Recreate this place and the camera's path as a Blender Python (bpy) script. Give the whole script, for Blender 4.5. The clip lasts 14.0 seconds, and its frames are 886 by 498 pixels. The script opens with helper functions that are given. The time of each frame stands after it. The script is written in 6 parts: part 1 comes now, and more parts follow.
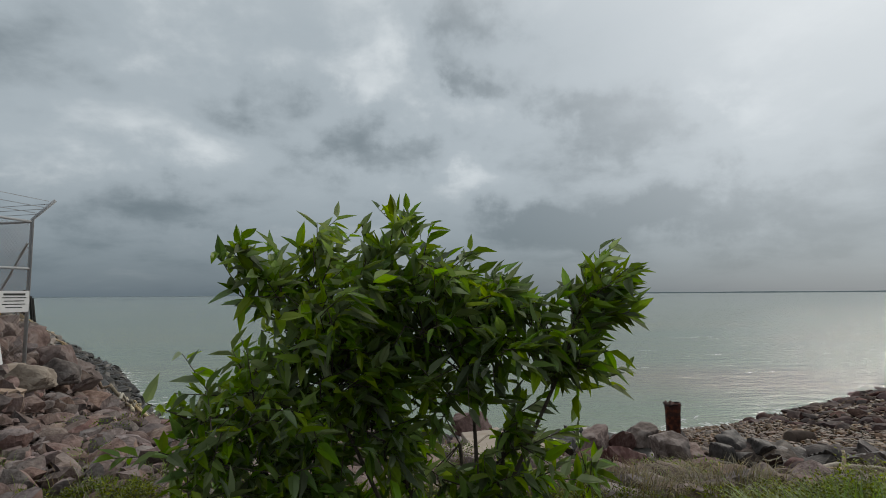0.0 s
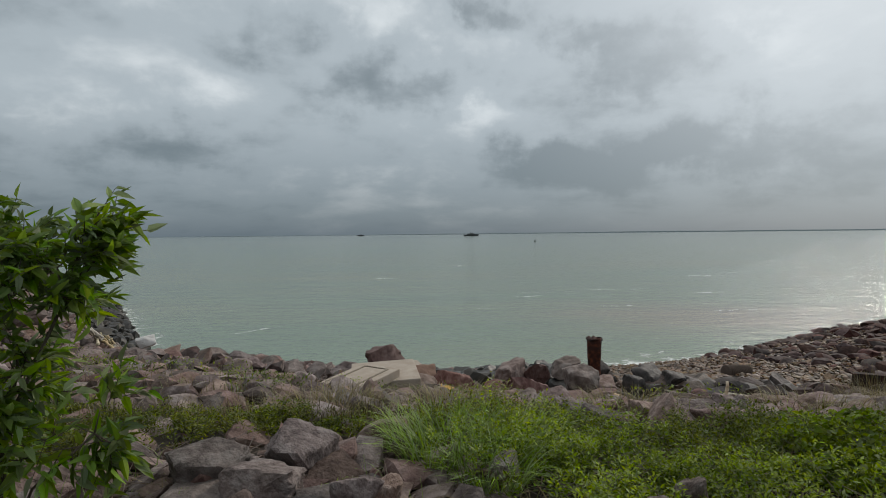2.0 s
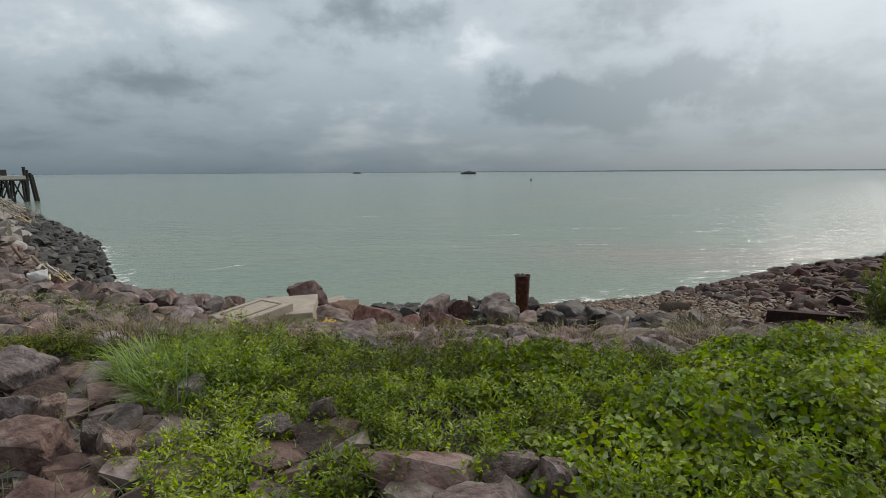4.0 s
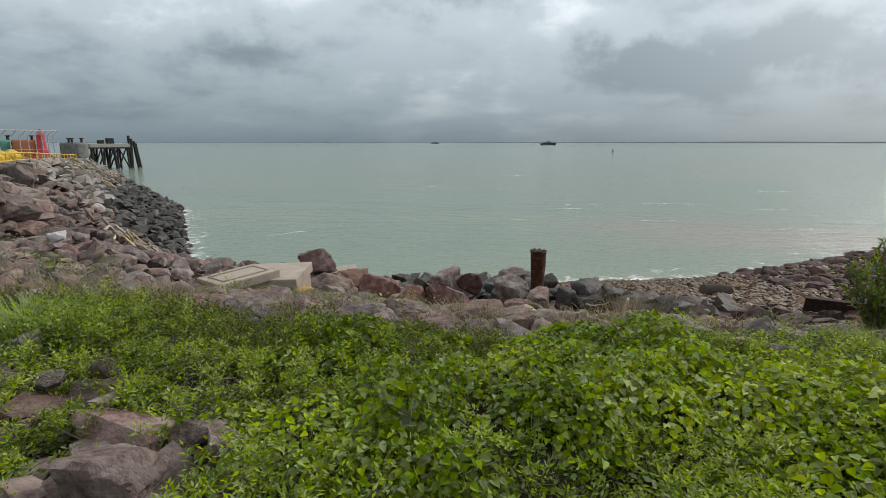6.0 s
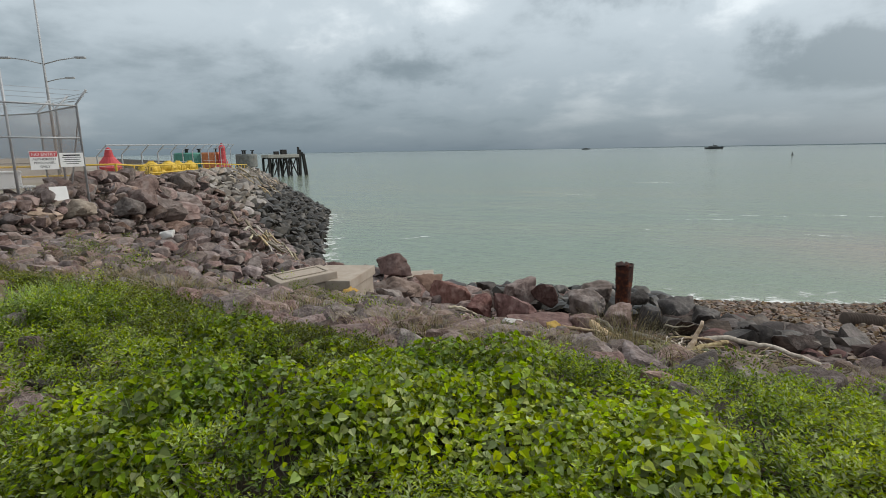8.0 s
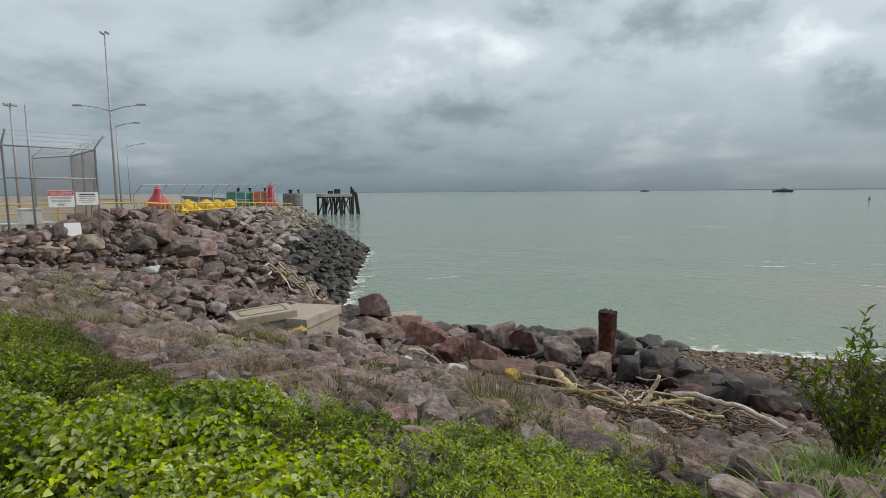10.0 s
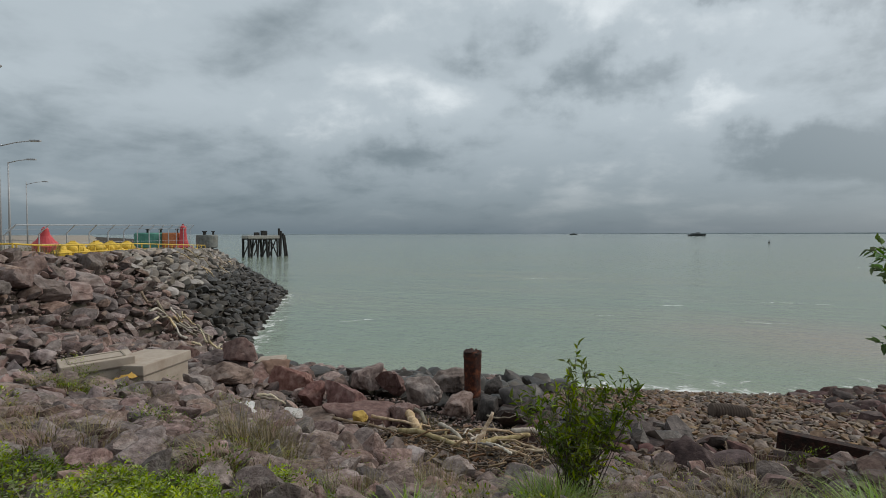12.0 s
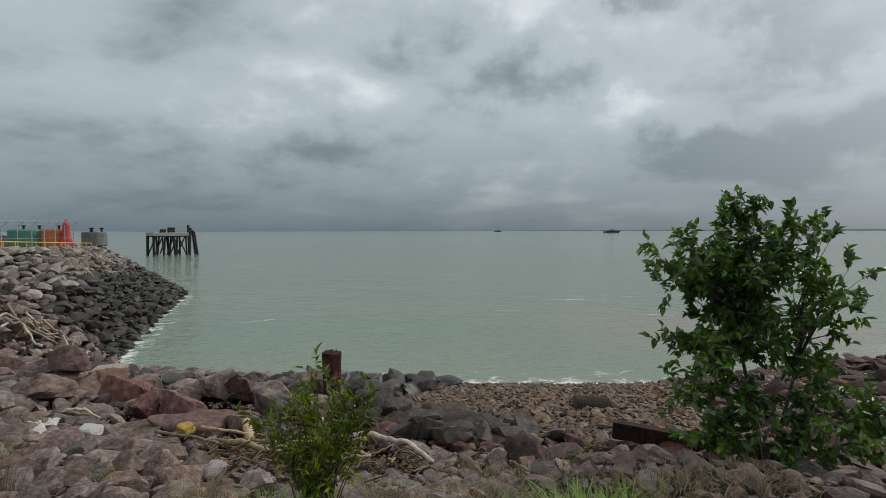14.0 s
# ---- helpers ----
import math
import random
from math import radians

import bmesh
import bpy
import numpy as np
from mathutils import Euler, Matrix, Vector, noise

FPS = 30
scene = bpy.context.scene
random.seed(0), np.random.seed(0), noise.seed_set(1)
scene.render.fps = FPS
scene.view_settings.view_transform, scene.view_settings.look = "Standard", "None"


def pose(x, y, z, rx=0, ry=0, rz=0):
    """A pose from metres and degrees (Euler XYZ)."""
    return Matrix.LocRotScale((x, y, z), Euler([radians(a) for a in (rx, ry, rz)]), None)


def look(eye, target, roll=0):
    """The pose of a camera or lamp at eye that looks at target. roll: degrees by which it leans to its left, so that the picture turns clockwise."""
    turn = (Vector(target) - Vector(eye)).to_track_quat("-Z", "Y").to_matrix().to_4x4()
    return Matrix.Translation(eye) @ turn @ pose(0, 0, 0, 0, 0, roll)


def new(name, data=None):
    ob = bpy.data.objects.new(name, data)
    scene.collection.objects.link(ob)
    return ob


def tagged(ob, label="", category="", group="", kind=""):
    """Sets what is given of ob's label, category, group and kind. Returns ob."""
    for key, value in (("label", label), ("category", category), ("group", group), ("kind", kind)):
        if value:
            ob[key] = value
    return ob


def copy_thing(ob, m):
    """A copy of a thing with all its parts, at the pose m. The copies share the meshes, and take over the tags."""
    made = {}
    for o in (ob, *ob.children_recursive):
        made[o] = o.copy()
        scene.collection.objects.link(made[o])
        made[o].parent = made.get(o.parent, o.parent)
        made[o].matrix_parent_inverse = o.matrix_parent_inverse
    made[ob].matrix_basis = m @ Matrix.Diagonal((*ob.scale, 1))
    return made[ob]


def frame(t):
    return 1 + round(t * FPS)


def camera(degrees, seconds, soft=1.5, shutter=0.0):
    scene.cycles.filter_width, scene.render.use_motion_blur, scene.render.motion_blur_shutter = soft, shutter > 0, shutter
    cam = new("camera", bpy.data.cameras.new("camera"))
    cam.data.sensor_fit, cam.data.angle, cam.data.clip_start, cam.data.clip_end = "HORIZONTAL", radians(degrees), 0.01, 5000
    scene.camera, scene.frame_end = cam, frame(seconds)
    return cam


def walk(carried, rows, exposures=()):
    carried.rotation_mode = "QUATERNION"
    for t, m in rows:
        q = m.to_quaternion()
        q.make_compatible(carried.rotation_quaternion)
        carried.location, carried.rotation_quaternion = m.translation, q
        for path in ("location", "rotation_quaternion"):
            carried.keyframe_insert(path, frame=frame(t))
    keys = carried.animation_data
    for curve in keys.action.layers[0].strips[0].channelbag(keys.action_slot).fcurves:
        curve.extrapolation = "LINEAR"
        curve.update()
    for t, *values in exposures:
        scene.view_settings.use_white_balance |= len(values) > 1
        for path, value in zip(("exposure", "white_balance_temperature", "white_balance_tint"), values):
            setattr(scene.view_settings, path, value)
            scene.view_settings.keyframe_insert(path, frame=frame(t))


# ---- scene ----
cam = camera(79.9, 14.0, soft=0.95)
PATH = [
    (0, (-0.321, 0.175, 1.459), (-0.305, 2.168, 1.628), -0.4),
    (0.5, (0.352, 0.045, 1.514), (0.338, 2.037, 1.681), -0.4),
    (1, (0.934, -0.076, 1.488), (0.904, 1.919, 1.628), -0.4),
    (1.5, (1.457, -0.083, 1.45), (1.422, 1.915, 1.512), -0.4),
    (2, (1.998, -0.107, 1.447), (1.962, 1.892, 1.389), -0.6),
    (2.5, (2.487, -0.14, 1.454), (2.456, 1.853, 1.293), -0.5),
    (3, (2.967, -0.169, 1.44), (2.941, 1.818, 1.22), -0.3),
    (3.5, (3.41, -0.237, 1.45), (3.387, 1.746, 1.191), -0.4),
    (4, (3.868, -0.219, 1.437), (3.84, 1.76, 1.147), -0.3),
    (4.2, (3.995, -0.195, 1.425), (3.962, 1.782, 1.125), -0.3),
    (6.5, (6.062, 0.004, 1.474), (5.62, 1.91, 1.059), -0.2),
    (7, (6.491, 0.102, 1.476), (5.909, 1.97, 1.063), -0.6),
    (9.3, (8.44, 1.102, 1.468), (7.434, 2.808, 1.189), -0.5),
    (9.5, (8.609, 1.18, 1.486), (7.598, 2.886, 1.225), -0.4),
    (10, (9.056, 1.351, 1.517), (8.036, 3.057, 1.3), -0.4),
    (10.5, (9.476, 1.53, 1.525), (8.463, 3.247, 1.361), -0.4),
    (11, (9.907, 1.678, 1.523), (8.931, 3.419, 1.41), -0.3),
    (11.5, (10.331, 1.832, 1.522), (9.426, 3.614, 1.446), -0.1),
    (12, (10.711, 1.984, 1.514), (9.899, 3.811, 1.455), -0.1),
    (12.5, (11.142, 2.118, 1.545), (10.429, 3.986, 1.489), -0.1),
    (13, (11.455, 2.401, 1.542), (10.819, 4.297, 1.482), -0.0),
    (13.5, (11.834, 2.612, 1.51), (11.247, 4.523, 1.447), -0.1),
    (14, (12.15, 2.93, 1.5), (11.597, 4.851, 1.429), -0.1),
]
walk(cam, [(t, look(eye, target, roll)) for t, eye, target, roll in PATH],
     [(0, -0.3), (2.0, -0.2), (3.5, -0.05), (6.5, 0.25), (9.5, 0.22), (11.0, 0.1), (12.5, -0.1), (14, -0.12)])

# ---- world and light ----
SEA = -5.3
SUN_AZ, SUN_EL = 43.0, 34.0      # degrees clockwise from +y, and above the horizon
world = bpy.data.worlds.new("overcast_sky")
scene.world = world
world.use_nodes = True


def build_sky():
    nt = world.node_tree
    nt.nodes.clear()

    def nd(kind, **kw):
        n = nt.nodes.new(kind)
        for k, v in kw.items():
            if k in n.inputs:
                n.inputs[k].default_value = v
        return n

    def mth(op, a, b=None, clamp=False):
        n = nt.nodes.new("ShaderNodeMath")
        n.operation, n.use_clamp = op, clamp
        for i, v in enumerate((a, b)):
            if v is None:
                continue
            if isinstance(v, (int, float)):
                n.inputs[i].default_value = v
            else:
                nt.links.new(v, n.inputs[i])
        return n.outputs[0]

    def mix(fac, a, b):
        n = nt.nodes.new("ShaderNodeMix")
        n.data_type = "RGBA"
        for sock, v in ((n.inputs[0], fac), (n.inputs[6], a), (n.inputs[7], b)):
            if isinstance(v, (int, float, tuple)):
                sock.default_value = v
            else:
                nt.links.new(v, sock)
        return n.outputs[2]

    sky = nt.nodes.new("ShaderNodeTexSky")
    sky.sky_type, sky.sun_disc = "NISHITA", False
    sky.sun_elevation, sky.sun_rotation = radians(SUN_EL), radians(SUN_AZ)
    tc = nt.nodes.new("ShaderNodeTexCoord")
    sep = nt.nodes.new("ShaderNodeSeparateXYZ")
    nt.links.new(tc.outputs["Generated"], sep.inputs[0])
    x, y, z = sep.outputs
    zc = mth("MAXIMUM", z, 0.0)
    den = mth("ADD", zc, 0.26)
    comb = nt.nodes.new("ShaderNodeCombineXYZ")
    nt.links.new(mth("DIVIDE", x, den), comb.inputs[0])
    nt.links.new(mth("DIVIDE", y, den), comb.inputs[1])

    def cloud(scale, detail, dist, off, rough=0.55):
        mp = nt.nodes.new("ShaderNodeMapping")
        mp.inputs["Location"].default_value = off
        nt.links.new(comb.outputs[0], mp.inputs["Vector"])
        n = nd("ShaderNodeTexNoise", Scale=scale, Detail=detail, Distortion=dist, Roughness=rough)
        nt.links.new(mp.outputs[0], n.inputs["Vector"])
        return n.outputs["Fac"]

    big = cloud(0.55, 3.0, 0.3, (3.1, 1.7, 0))
    mid = cloud(1.5, 6.0, 0.25, (0.4, 7.3, 0), 0.5)
    fine = cloud(5.0, 6.0, 0.2, (5.4, 2.3, 0), 0.6)
    # sum of the three scales, about 0.5 in the mean
    c = mth("ADD", mth("MULTIPLY", big, 0.42), mth("ADD", mth("MULTIPLY", mid, 0.44), mth("MULTIPLY", fine, 0.14)))
    wn = nd("ShaderNodeTexNoise", Scale=5.0, Detail=6.0, Roughness=0.6)
    nt.links.new(tc.outputs["Generated"], wn.inputs["Vector"])
    wsep = nt.nodes.new("ShaderNodeSeparateColor")
    nt.links.new(wn.outputs["Color"], wsep.inputs[0])
    warp_x = mth("MULTIPLY", mth("SUBTRACT", wsep.outputs[0], 0.5), 0.55)
    warp_z = mth("MULTIPLY", mth("SUBTRACT", wsep.outputs[1], 0.5), 0.26)
    # single banks of cloud: azimuth, elevation, half width, half height, weight
    for az, el, wa, he, wt in CLOUD_BANKS:
        a, e = radians(az), radians(el)
        cx, cy, cz = math.sin(a) * math.cos(e), math.cos(a) * math.cos(e), math.sin(e)
        along = mth("ADD", mth("ADD", mth("MULTIPLY", x, math.cos(a)), mth("MULTIPLY", y, -math.sin(a))), warp_x)
        up = mth("ADD", mth("SUBTRACT", z, cz), warp_z)
        front = mth("ADD", mth("MULTIPLY", x, math.sin(a)), mth("MULTIPLY", y, math.cos(a)))
        q = mth("ADD", mth("POWER", mth("ABSOLUTE", mth("DIVIDE", along, math.sin(radians(wa)))), 2.0),
                mth("POWER", mth("ABSOLUTE", mth("DIVIDE", up, math.sin(radians(he)))), 2.0))
        g = mth("POWER", 2.718, mth("MULTIPLY", q, -1.3))
        g = mth("MULTIPLY", g, mth("ADD", 0.25, mth("MULTIPLY", mid, 1.5)))
        g = mth("MULTIPLY", g, mth("GREATER_THAN", front, 0.0))
        c = mth("ADD", c, mth("MULTIPLY", g, wt))
    ramp = nt.nodes.new("ShaderNodeValToRGB")
    els = ramp.color_ramp.elements
    ramp.color_ramp.interpolation = "EASE"
    els[0].position, els[0].color = 0.35, (0.24, 0.29, 0.32, 1)
    els[1].position, els[1].color = 0.645, (0.84, 0.9, 0.93, 1)
    m = els.new(0.50)
    m.color = (0.495, 0.565, 0.61, 1)
    nt.links.new(c, ramp.inputs[0])
    # thick murk low over the sea
    low = mth("SUBTRACT", 1.0, mth("DIVIDE", zc, 0.22), True)
    col = mix(mth("MULTIPLY", mth("POWER", low, 1.1), 0.92), ramp.outputs[0], (0.125, 0.172, 0.21, 1))
    # thin cloud before the sun
    a, e = radians(SUN_AZ), radians(SUN_EL)
    dot = nt.nodes.new("ShaderNodeVectorMath")
    dot.operation = "DOT_PRODUCT"
    nt.links.new(tc.outputs["Generated"], dot.inputs[0])
    dot.inputs[1].default_value = (math.sin(a) * math.cos(e), math.cos(a) * math.cos(e), math.sin(e))
    glow = mth("POWER", mth("MAXIMUM", dot.outputs["Value"], 0.0), 9.0)
    col = mix(mth("MULTIPLY", glow, 0.85, True), col, (0.93, 0.99, 1.03, 1))
    # zenith brighter than the rim
    col2 = mix(mth("MULTIPLY", mth("SUBTRACT", zc, 0.45, True), 1.2, True), col, (1.25, 1.27, 1.27, 1))
    # the overcast is thicker away from the sun
    away = mth("MULTIPLY", mth("SUBTRACT", -0.1, mth("ADD", mth("MULTIPLY", x, math.sin(a) * 0.6), mth("MULTIPLY", y, 0.9)), True), 1.3, True)
    away = mth("MULTIPLY", away, mth("SUBTRACT", 1.0, zc, True))
    col2 = mix(away, col2, (0.09, 0.1, 0.108, 1))
    b1 = nd("ShaderNodeBackground", Strength=1.0)
    nt.links.new(col2, b1.inputs["Color"])
    b2 = nd("ShaderNodeBackground", Strength=0.08)
    nt.links.new(sky.outputs[0], b2.inputs["Color"])
    ms = nt.nodes.new("ShaderNodeMixShader")
    ms.inputs[0].default_value = 0.06
    nt.links.new(b1.outputs[0], ms.inputs[1])
    nt.links.new(b2.outputs[0], ms.inputs[2])
    out = nt.nodes.new("ShaderNodeOutputWorld")
    nt.links.new(ms.outputs[0], out.inputs[0])


CLOUD_BANKS = [
    (6, 27.5, 8, 4.0, -0.16), (-5, 14.5, 9, 4.0, -0.15), (22, 16, 7, 3.4, -0.15), (6, 21, 3.5, 2.0, -0.12), (13.5, 19, 5, 2.4, -0.12),
    (24, 7.4, 17, 3.2, -0.17), (7, 11.8, 7, 1.6, 0.035), (-10, 21, 9, 4, 0.07), (-29, 9, 11, 3.0, -0.11), (-20, 19, 7, 2.6, -0.08), (-36, 25, 14, 5, 0.08),
    (13, 9.0, 6, 2.0, -0.06), (-5, 16, 12, 6, 0.025), (24, 9, 15, 4, -0.035), (-48, 14, 10, 6, 0.03), (-8, 6.5, 8, 1.4, 0.03), (-30, 16, 14, 3, 0.03),
]
build_sky()
sun = new("sun", bpy.data.lights.new("sun", "SUN"))
sun.data.energy, sun.data.angle, sun.data.color = 1.5, radians(10), (1.0, 0.92, 0.82)
_a, _e = radians(SUN_AZ), radians(SUN_EL)
sun.matrix_world = look((0, 0, 50), (-50 * math.sin(_a) * math.cos(_e), -50 * math.cos(_a) * math.cos(_e), 50 - 50 * math.sin(_e)))

# ---- materials ----


def material(name, cols, scale=6.0, rough=0.85, bump=0.3, bump_scale=30.0, vary="", amount=0.35, metal=0.0, spec=0.3, patch=0.0,
             patch_col=(0.1, 0.1, 0.1), patch_scale=2.0, trans=0.0, dist=0.02, space="Object"):
    """Noise between two or three colours, a patchy second scale, a fine bump; vary: 'object' or 'island' shifts value by piece."""
    m = bpy.data.materials.new(name)
    m.use_nodes = True
    nt = m.node_tree
    b = nt.nodes["Principled BSDF"]
    L = nt.links.new
    tc = nt.nodes.new("ShaderNodeTexCoord")
    if space == "World":
        geo = nt.nodes.new("ShaderNodeNewGeometry")
        vec = geo.outputs["Position"]
    else:
        vec = tc.outputs["Object"]
    n1 = nt.nodes.new("ShaderNodeTexNoise")
    n1.inputs["Scale"].default_value, n1.inputs["Detail"].default_value, n1.inputs["Roughness"].default_value = scale, 7, 0.65
    L(vec, n1.inputs["Vector"])
    r = nt.nodes.new("ShaderNodeValToRGB")
    els = r.color_ramp.elements
    els[0].position, els[1].position = 0.32, 0.68
    els[0].color, els[1].color = (*cols[0], 1), (*cols[-1], 1)
    for i, c in enumerate(cols[1:-1]):
        e = els.new(0.32 + 0.36 * (i + 1) / (len(cols) - 1))
        e.color = (*c, 1)
    L(n1.outputs["Fac"], r.inputs[0])
    col = r.outputs[0]
    if patch > 0:
        n2 = nt.nodes.new("ShaderNodeTexNoise")
        n2.inputs["Scale"].default_value, n2.inputs["Detail"].default_value = patch_scale, 5
        L(vec, n2.inputs["Vector"])
        mr = nt.nodes.new("ShaderNodeMapRange")
        mr.inputs[1].default_value, mr.inputs[2].default_value = 0.52, 0.68
        mr.inputs[4].default_value = patch
        L(n2.outputs["Fac"], mr.inputs[0])
        mx = nt.nodes.new("ShaderNodeMix")
        mx.data_type = "RGBA"
        L(mr.outputs[0], mx.inputs[0])
        L(col, mx.inputs[6])
        mx.inputs[7].default_value = (*patch_col, 1)
        col = mx.outputs[2]
    if vary:
        if vary == "object":
            rnd = nt.nodes.new("ShaderNodeObjectInfo").outputs["Random"]
        else:
            rnd = nt.nodes.new("ShaderNodeNewGeometry").outputs["Random Per Island"]
        hs = nt.nodes.new("ShaderNodeHueSaturation")
        mv = nt.nodes.new("ShaderNodeMapRange")
        mv.inputs[3].default_value, mv.inputs[4].default_value = 1 - amount, 1 + amount
        L(rnd, mv.inputs[0])
        L(mv.outputs[0], hs.inputs["Value"])
        w = nt.nodes.new("ShaderNodeTexWhiteNoise")
        w.noise_dimensions = "1D"
        L(rnd, w.inputs["W"])
        mh = nt.nodes.new("ShaderNodeMapRange")
        mh.inputs[3].default_value, mh.inputs[4].default_value = 0.5 - 0.035 * amount, 0.5 + 0.045 * amount
        L(w.outputs["Value"], mh.inputs[0])
        L(mh.outputs[0], hs.inputs["Hue"])
        ms = nt.nodes.new("ShaderNodeMapRange")
        ms.inputs[3].default_value, ms.inputs[4].default_value = 1 - amount, 1 + amount
        w2 = nt.nodes.new("ShaderNodeTexWhiteNoise")
        w2.noise_dimensions = "1D"
        ad = nt.nodes.new("ShaderNodeMath")
        ad.inputs[1].default_value = 3.7
        L(rnd, ad.inputs[0])
        L(ad.outputs[0], w2.inputs["W"])
        L(w2.outputs["Value"], ms.inputs[0])
        L(ms.outputs[0], hs.inputs["Saturation"])
        L(col, hs.inputs["Color"])
        col = hs.outputs["Color"]
    L(col, b.inputs["Base Color"])
    b.inputs["Roughness"].default_value, b.inputs["Metallic"].default_value = rough, metal
    b.inputs["Specular IOR Level"].default_value = spec
    if bump > 0:
        n3 = nt.nodes.new("ShaderNodeTexNoise")
        n3.inputs["Scale"].default_value, n3.inputs["Detail"].default_value = bump_scale, 6
        L(vec, n3.inputs["Vector"])
        bp = nt.nodes.new("ShaderNodeBump")
        bp.inputs["Strength"].default_value, bp.inputs["Distance"].default_value = bump, dist
        L(n3.outputs["Fac"], bp.inputs["Height"])
        L(bp.outputs[0], b.inputs["Normal"])
    if trans > 0:
        tr = nt.nodes.new("ShaderNodeBsdfTranslucent")
        L(col, tr.inputs["Color"])
        mxs = nt.nodes.new("ShaderNodeMixShader")
        mxs.inputs[0].default_value = trans
        out = nt.nodes["Material Output"]
        L(b.outputs[0], mxs.inputs[1])
        L(tr.outputs[0], mxs.inputs[2])
        L(mxs.outputs[0], out.inputs[0])
    return m


M_SOIL = material("soil", [(0.02, 0.015, 0.011), (0.04, 0.031, 0.024), (0.075, 0.06, 0.048)], 3.0, 0.95, 0.6, 25, patch=0.6, patch_col=(0.05, 0.05, 0.025), patch_scale=0.8)
ROCK_P = [(0.076, 0.052, 0.046), (0.174, 0.128, 0.114), (0.29, 0.226, 0.204)]
M_ROCK = material("purple_rock", ROCK_P, 2.6, 0.9, 0.9, 9, "object", 0.36, patch=0.5, patch_col=(0.27, 0.235, 0.22), patch_scale=1.7)
M_ROCK_S = material("purple_rock_rubble", ROCK_P, 7.0, 0.9, 1.0, 30, "island", 0.4, patch=0.5, patch_col=(0.27, 0.235, 0.22), patch_scale=3.0)
M_ROCK_RED = material("red_rock", [(0.075, 0.036, 0.032), (0.14, 0.075, 0.067), (0.21, 0.128, 0.115)], 4.0, 0.75, 0.4, 18, "object", 0.2, patch=0.3, patch_col=(0.3, 0.22, 0.2))
M_ROCK_BLACK = material("black_rock", [(0.02, 0.017, 0.015), (0.046, 0.038, 0.034), (0.088, 0.073, 0.065)], 4.0, 0.6, 0.4, 18, "object", 0.3)
M_ROCK_DARK = material("dark_grey_rubble", [(0.024, 0.018, 0.015), (0.062, 0.046, 0.039), (0.12, 0.092, 0.079)], 5.0, 0.6, 0.9, 20, "island", 0.4)
M_ROCK_ORANGE = material("orange_rock", [(0.17, 0.095, 0.07), (0.25, 0.145, 0.105)], 4.0, 0.85, 0.4, 18, "object", 0.2)
M_ROCK_GREY = material("grey_riprap", [(0.144, 0.124, 0.108), (0.243, 0.214, 0.189), (0.333, 0.297, 0.266)], 3.0, 0.85, 0.9, 10, "island", 0.42, patch=0.4, patch_col=(0.3, 0.24, 0.18), patch_scale=0.6)
M_ROCK_WET = material("wet_dark_riprap", [(0.019, 0.016, 0.014), (0.038, 0.033, 0.028), (0.068, 0.058, 0.048)], 3.0, 0.45, 0.5, 12, "island", 0.4)
M_ROCK_MAROON = material("maroon_slab_rubble", [(0.028, 0.015, 0.0135), (0.066, 0.038, 0.034), (0.125, 0.076, 0.067)], 5.0, 0.85, 0.9, 18, "island", 0.45)
M_PEBBLE = material("beach_pebbles", [(0.06, 0.038, 0.026), (0.13, 0.084, 0.056), (0.24, 0.167, 0.113)], 6.0, 0.6, 0.3, 30, "island", 0.42)
M_GRAVEL = material("pale_yard_gravel", [(0.2, 0.17, 0.14), (0.28, 0.245, 0.205), (0.34, 0.3, 0.26)], 0.4, 0.95, 0.3, 8, patch=0.5, patch_col=(0.2, 0.19, 0.11), patch_scale=0.06)
M_CONC = material("weathered_concrete", [(0.33, 0.275, 0.222), (0.44, 0.378, 0.315)], 3.0, 0.9, 0.3, 60, patch=0.5, patch_col=(0.27, 0.205, 0.155), patch_scale=2.2, dist=0.006)
M_RUST = material("rusted_steel", [(0.014, 0.009, 0.008), (0.062, 0.02, 0.012), (0.23, 0.068, 0.028)], 6.0, 0.85, 0.8, 26, patch=0.75, patch_col=(0.03, 0.022, 0.02), patch_scale=4, dist=0.03)
M_RUST_DARK = material("blackened_rusted_steel", [(0.012, 0.009, 0.008), (0.03, 0.015, 0.012), (0.065, 0.026, 0.018)], 7.0, 0.85, 0.7, 26, patch=0.6, patch_col=(0.018, 0.014, 0.013), patch_scale=4, dist=0.03)
M_TANK = material("weathered_grey_paint", [(0.11, 0.12, 0.11), (0.17, 0.18, 0.17), (0.24, 0.24, 0.22)], 3.0, 0.7, 0.2, 20, patch=0.4, patch_col=(0.14, 0.1, 0.07), patch_scale=2)
M_DRIFT = material("bleached_driftwood", [(0.22, 0.17, 0.12), (0.38, 0.31, 0.22), (0.54, 0.47, 0.37)], 9.0, 0.85, 0.6, 40, "object", 0.5, dist=0.01)
M_GALV = material("galvanised_steel", [(0.36, 0.37, 0.38), (0.46, 0.47, 0.48)], 8.0, 0.5, 0.1, 40, metal=0.15)
M_WHITE = material("white_paint", [(0.7, 0.7, 0.69), (0.8, 0.8, 0.79)], 5.0, 0.6, 0.05, 20)
M_REDP = material("red_paint", [(0.45, 0.06, 0.07), (0.58, 0.09, 0.1)], 4.0, 0.6, 0.1, 20)
M_YEL = material("yellow_paint", [(0.62, 0.4, 0.04), (0.72, 0.5, 0.08)], 4.0, 0.55, 0.1, 20)
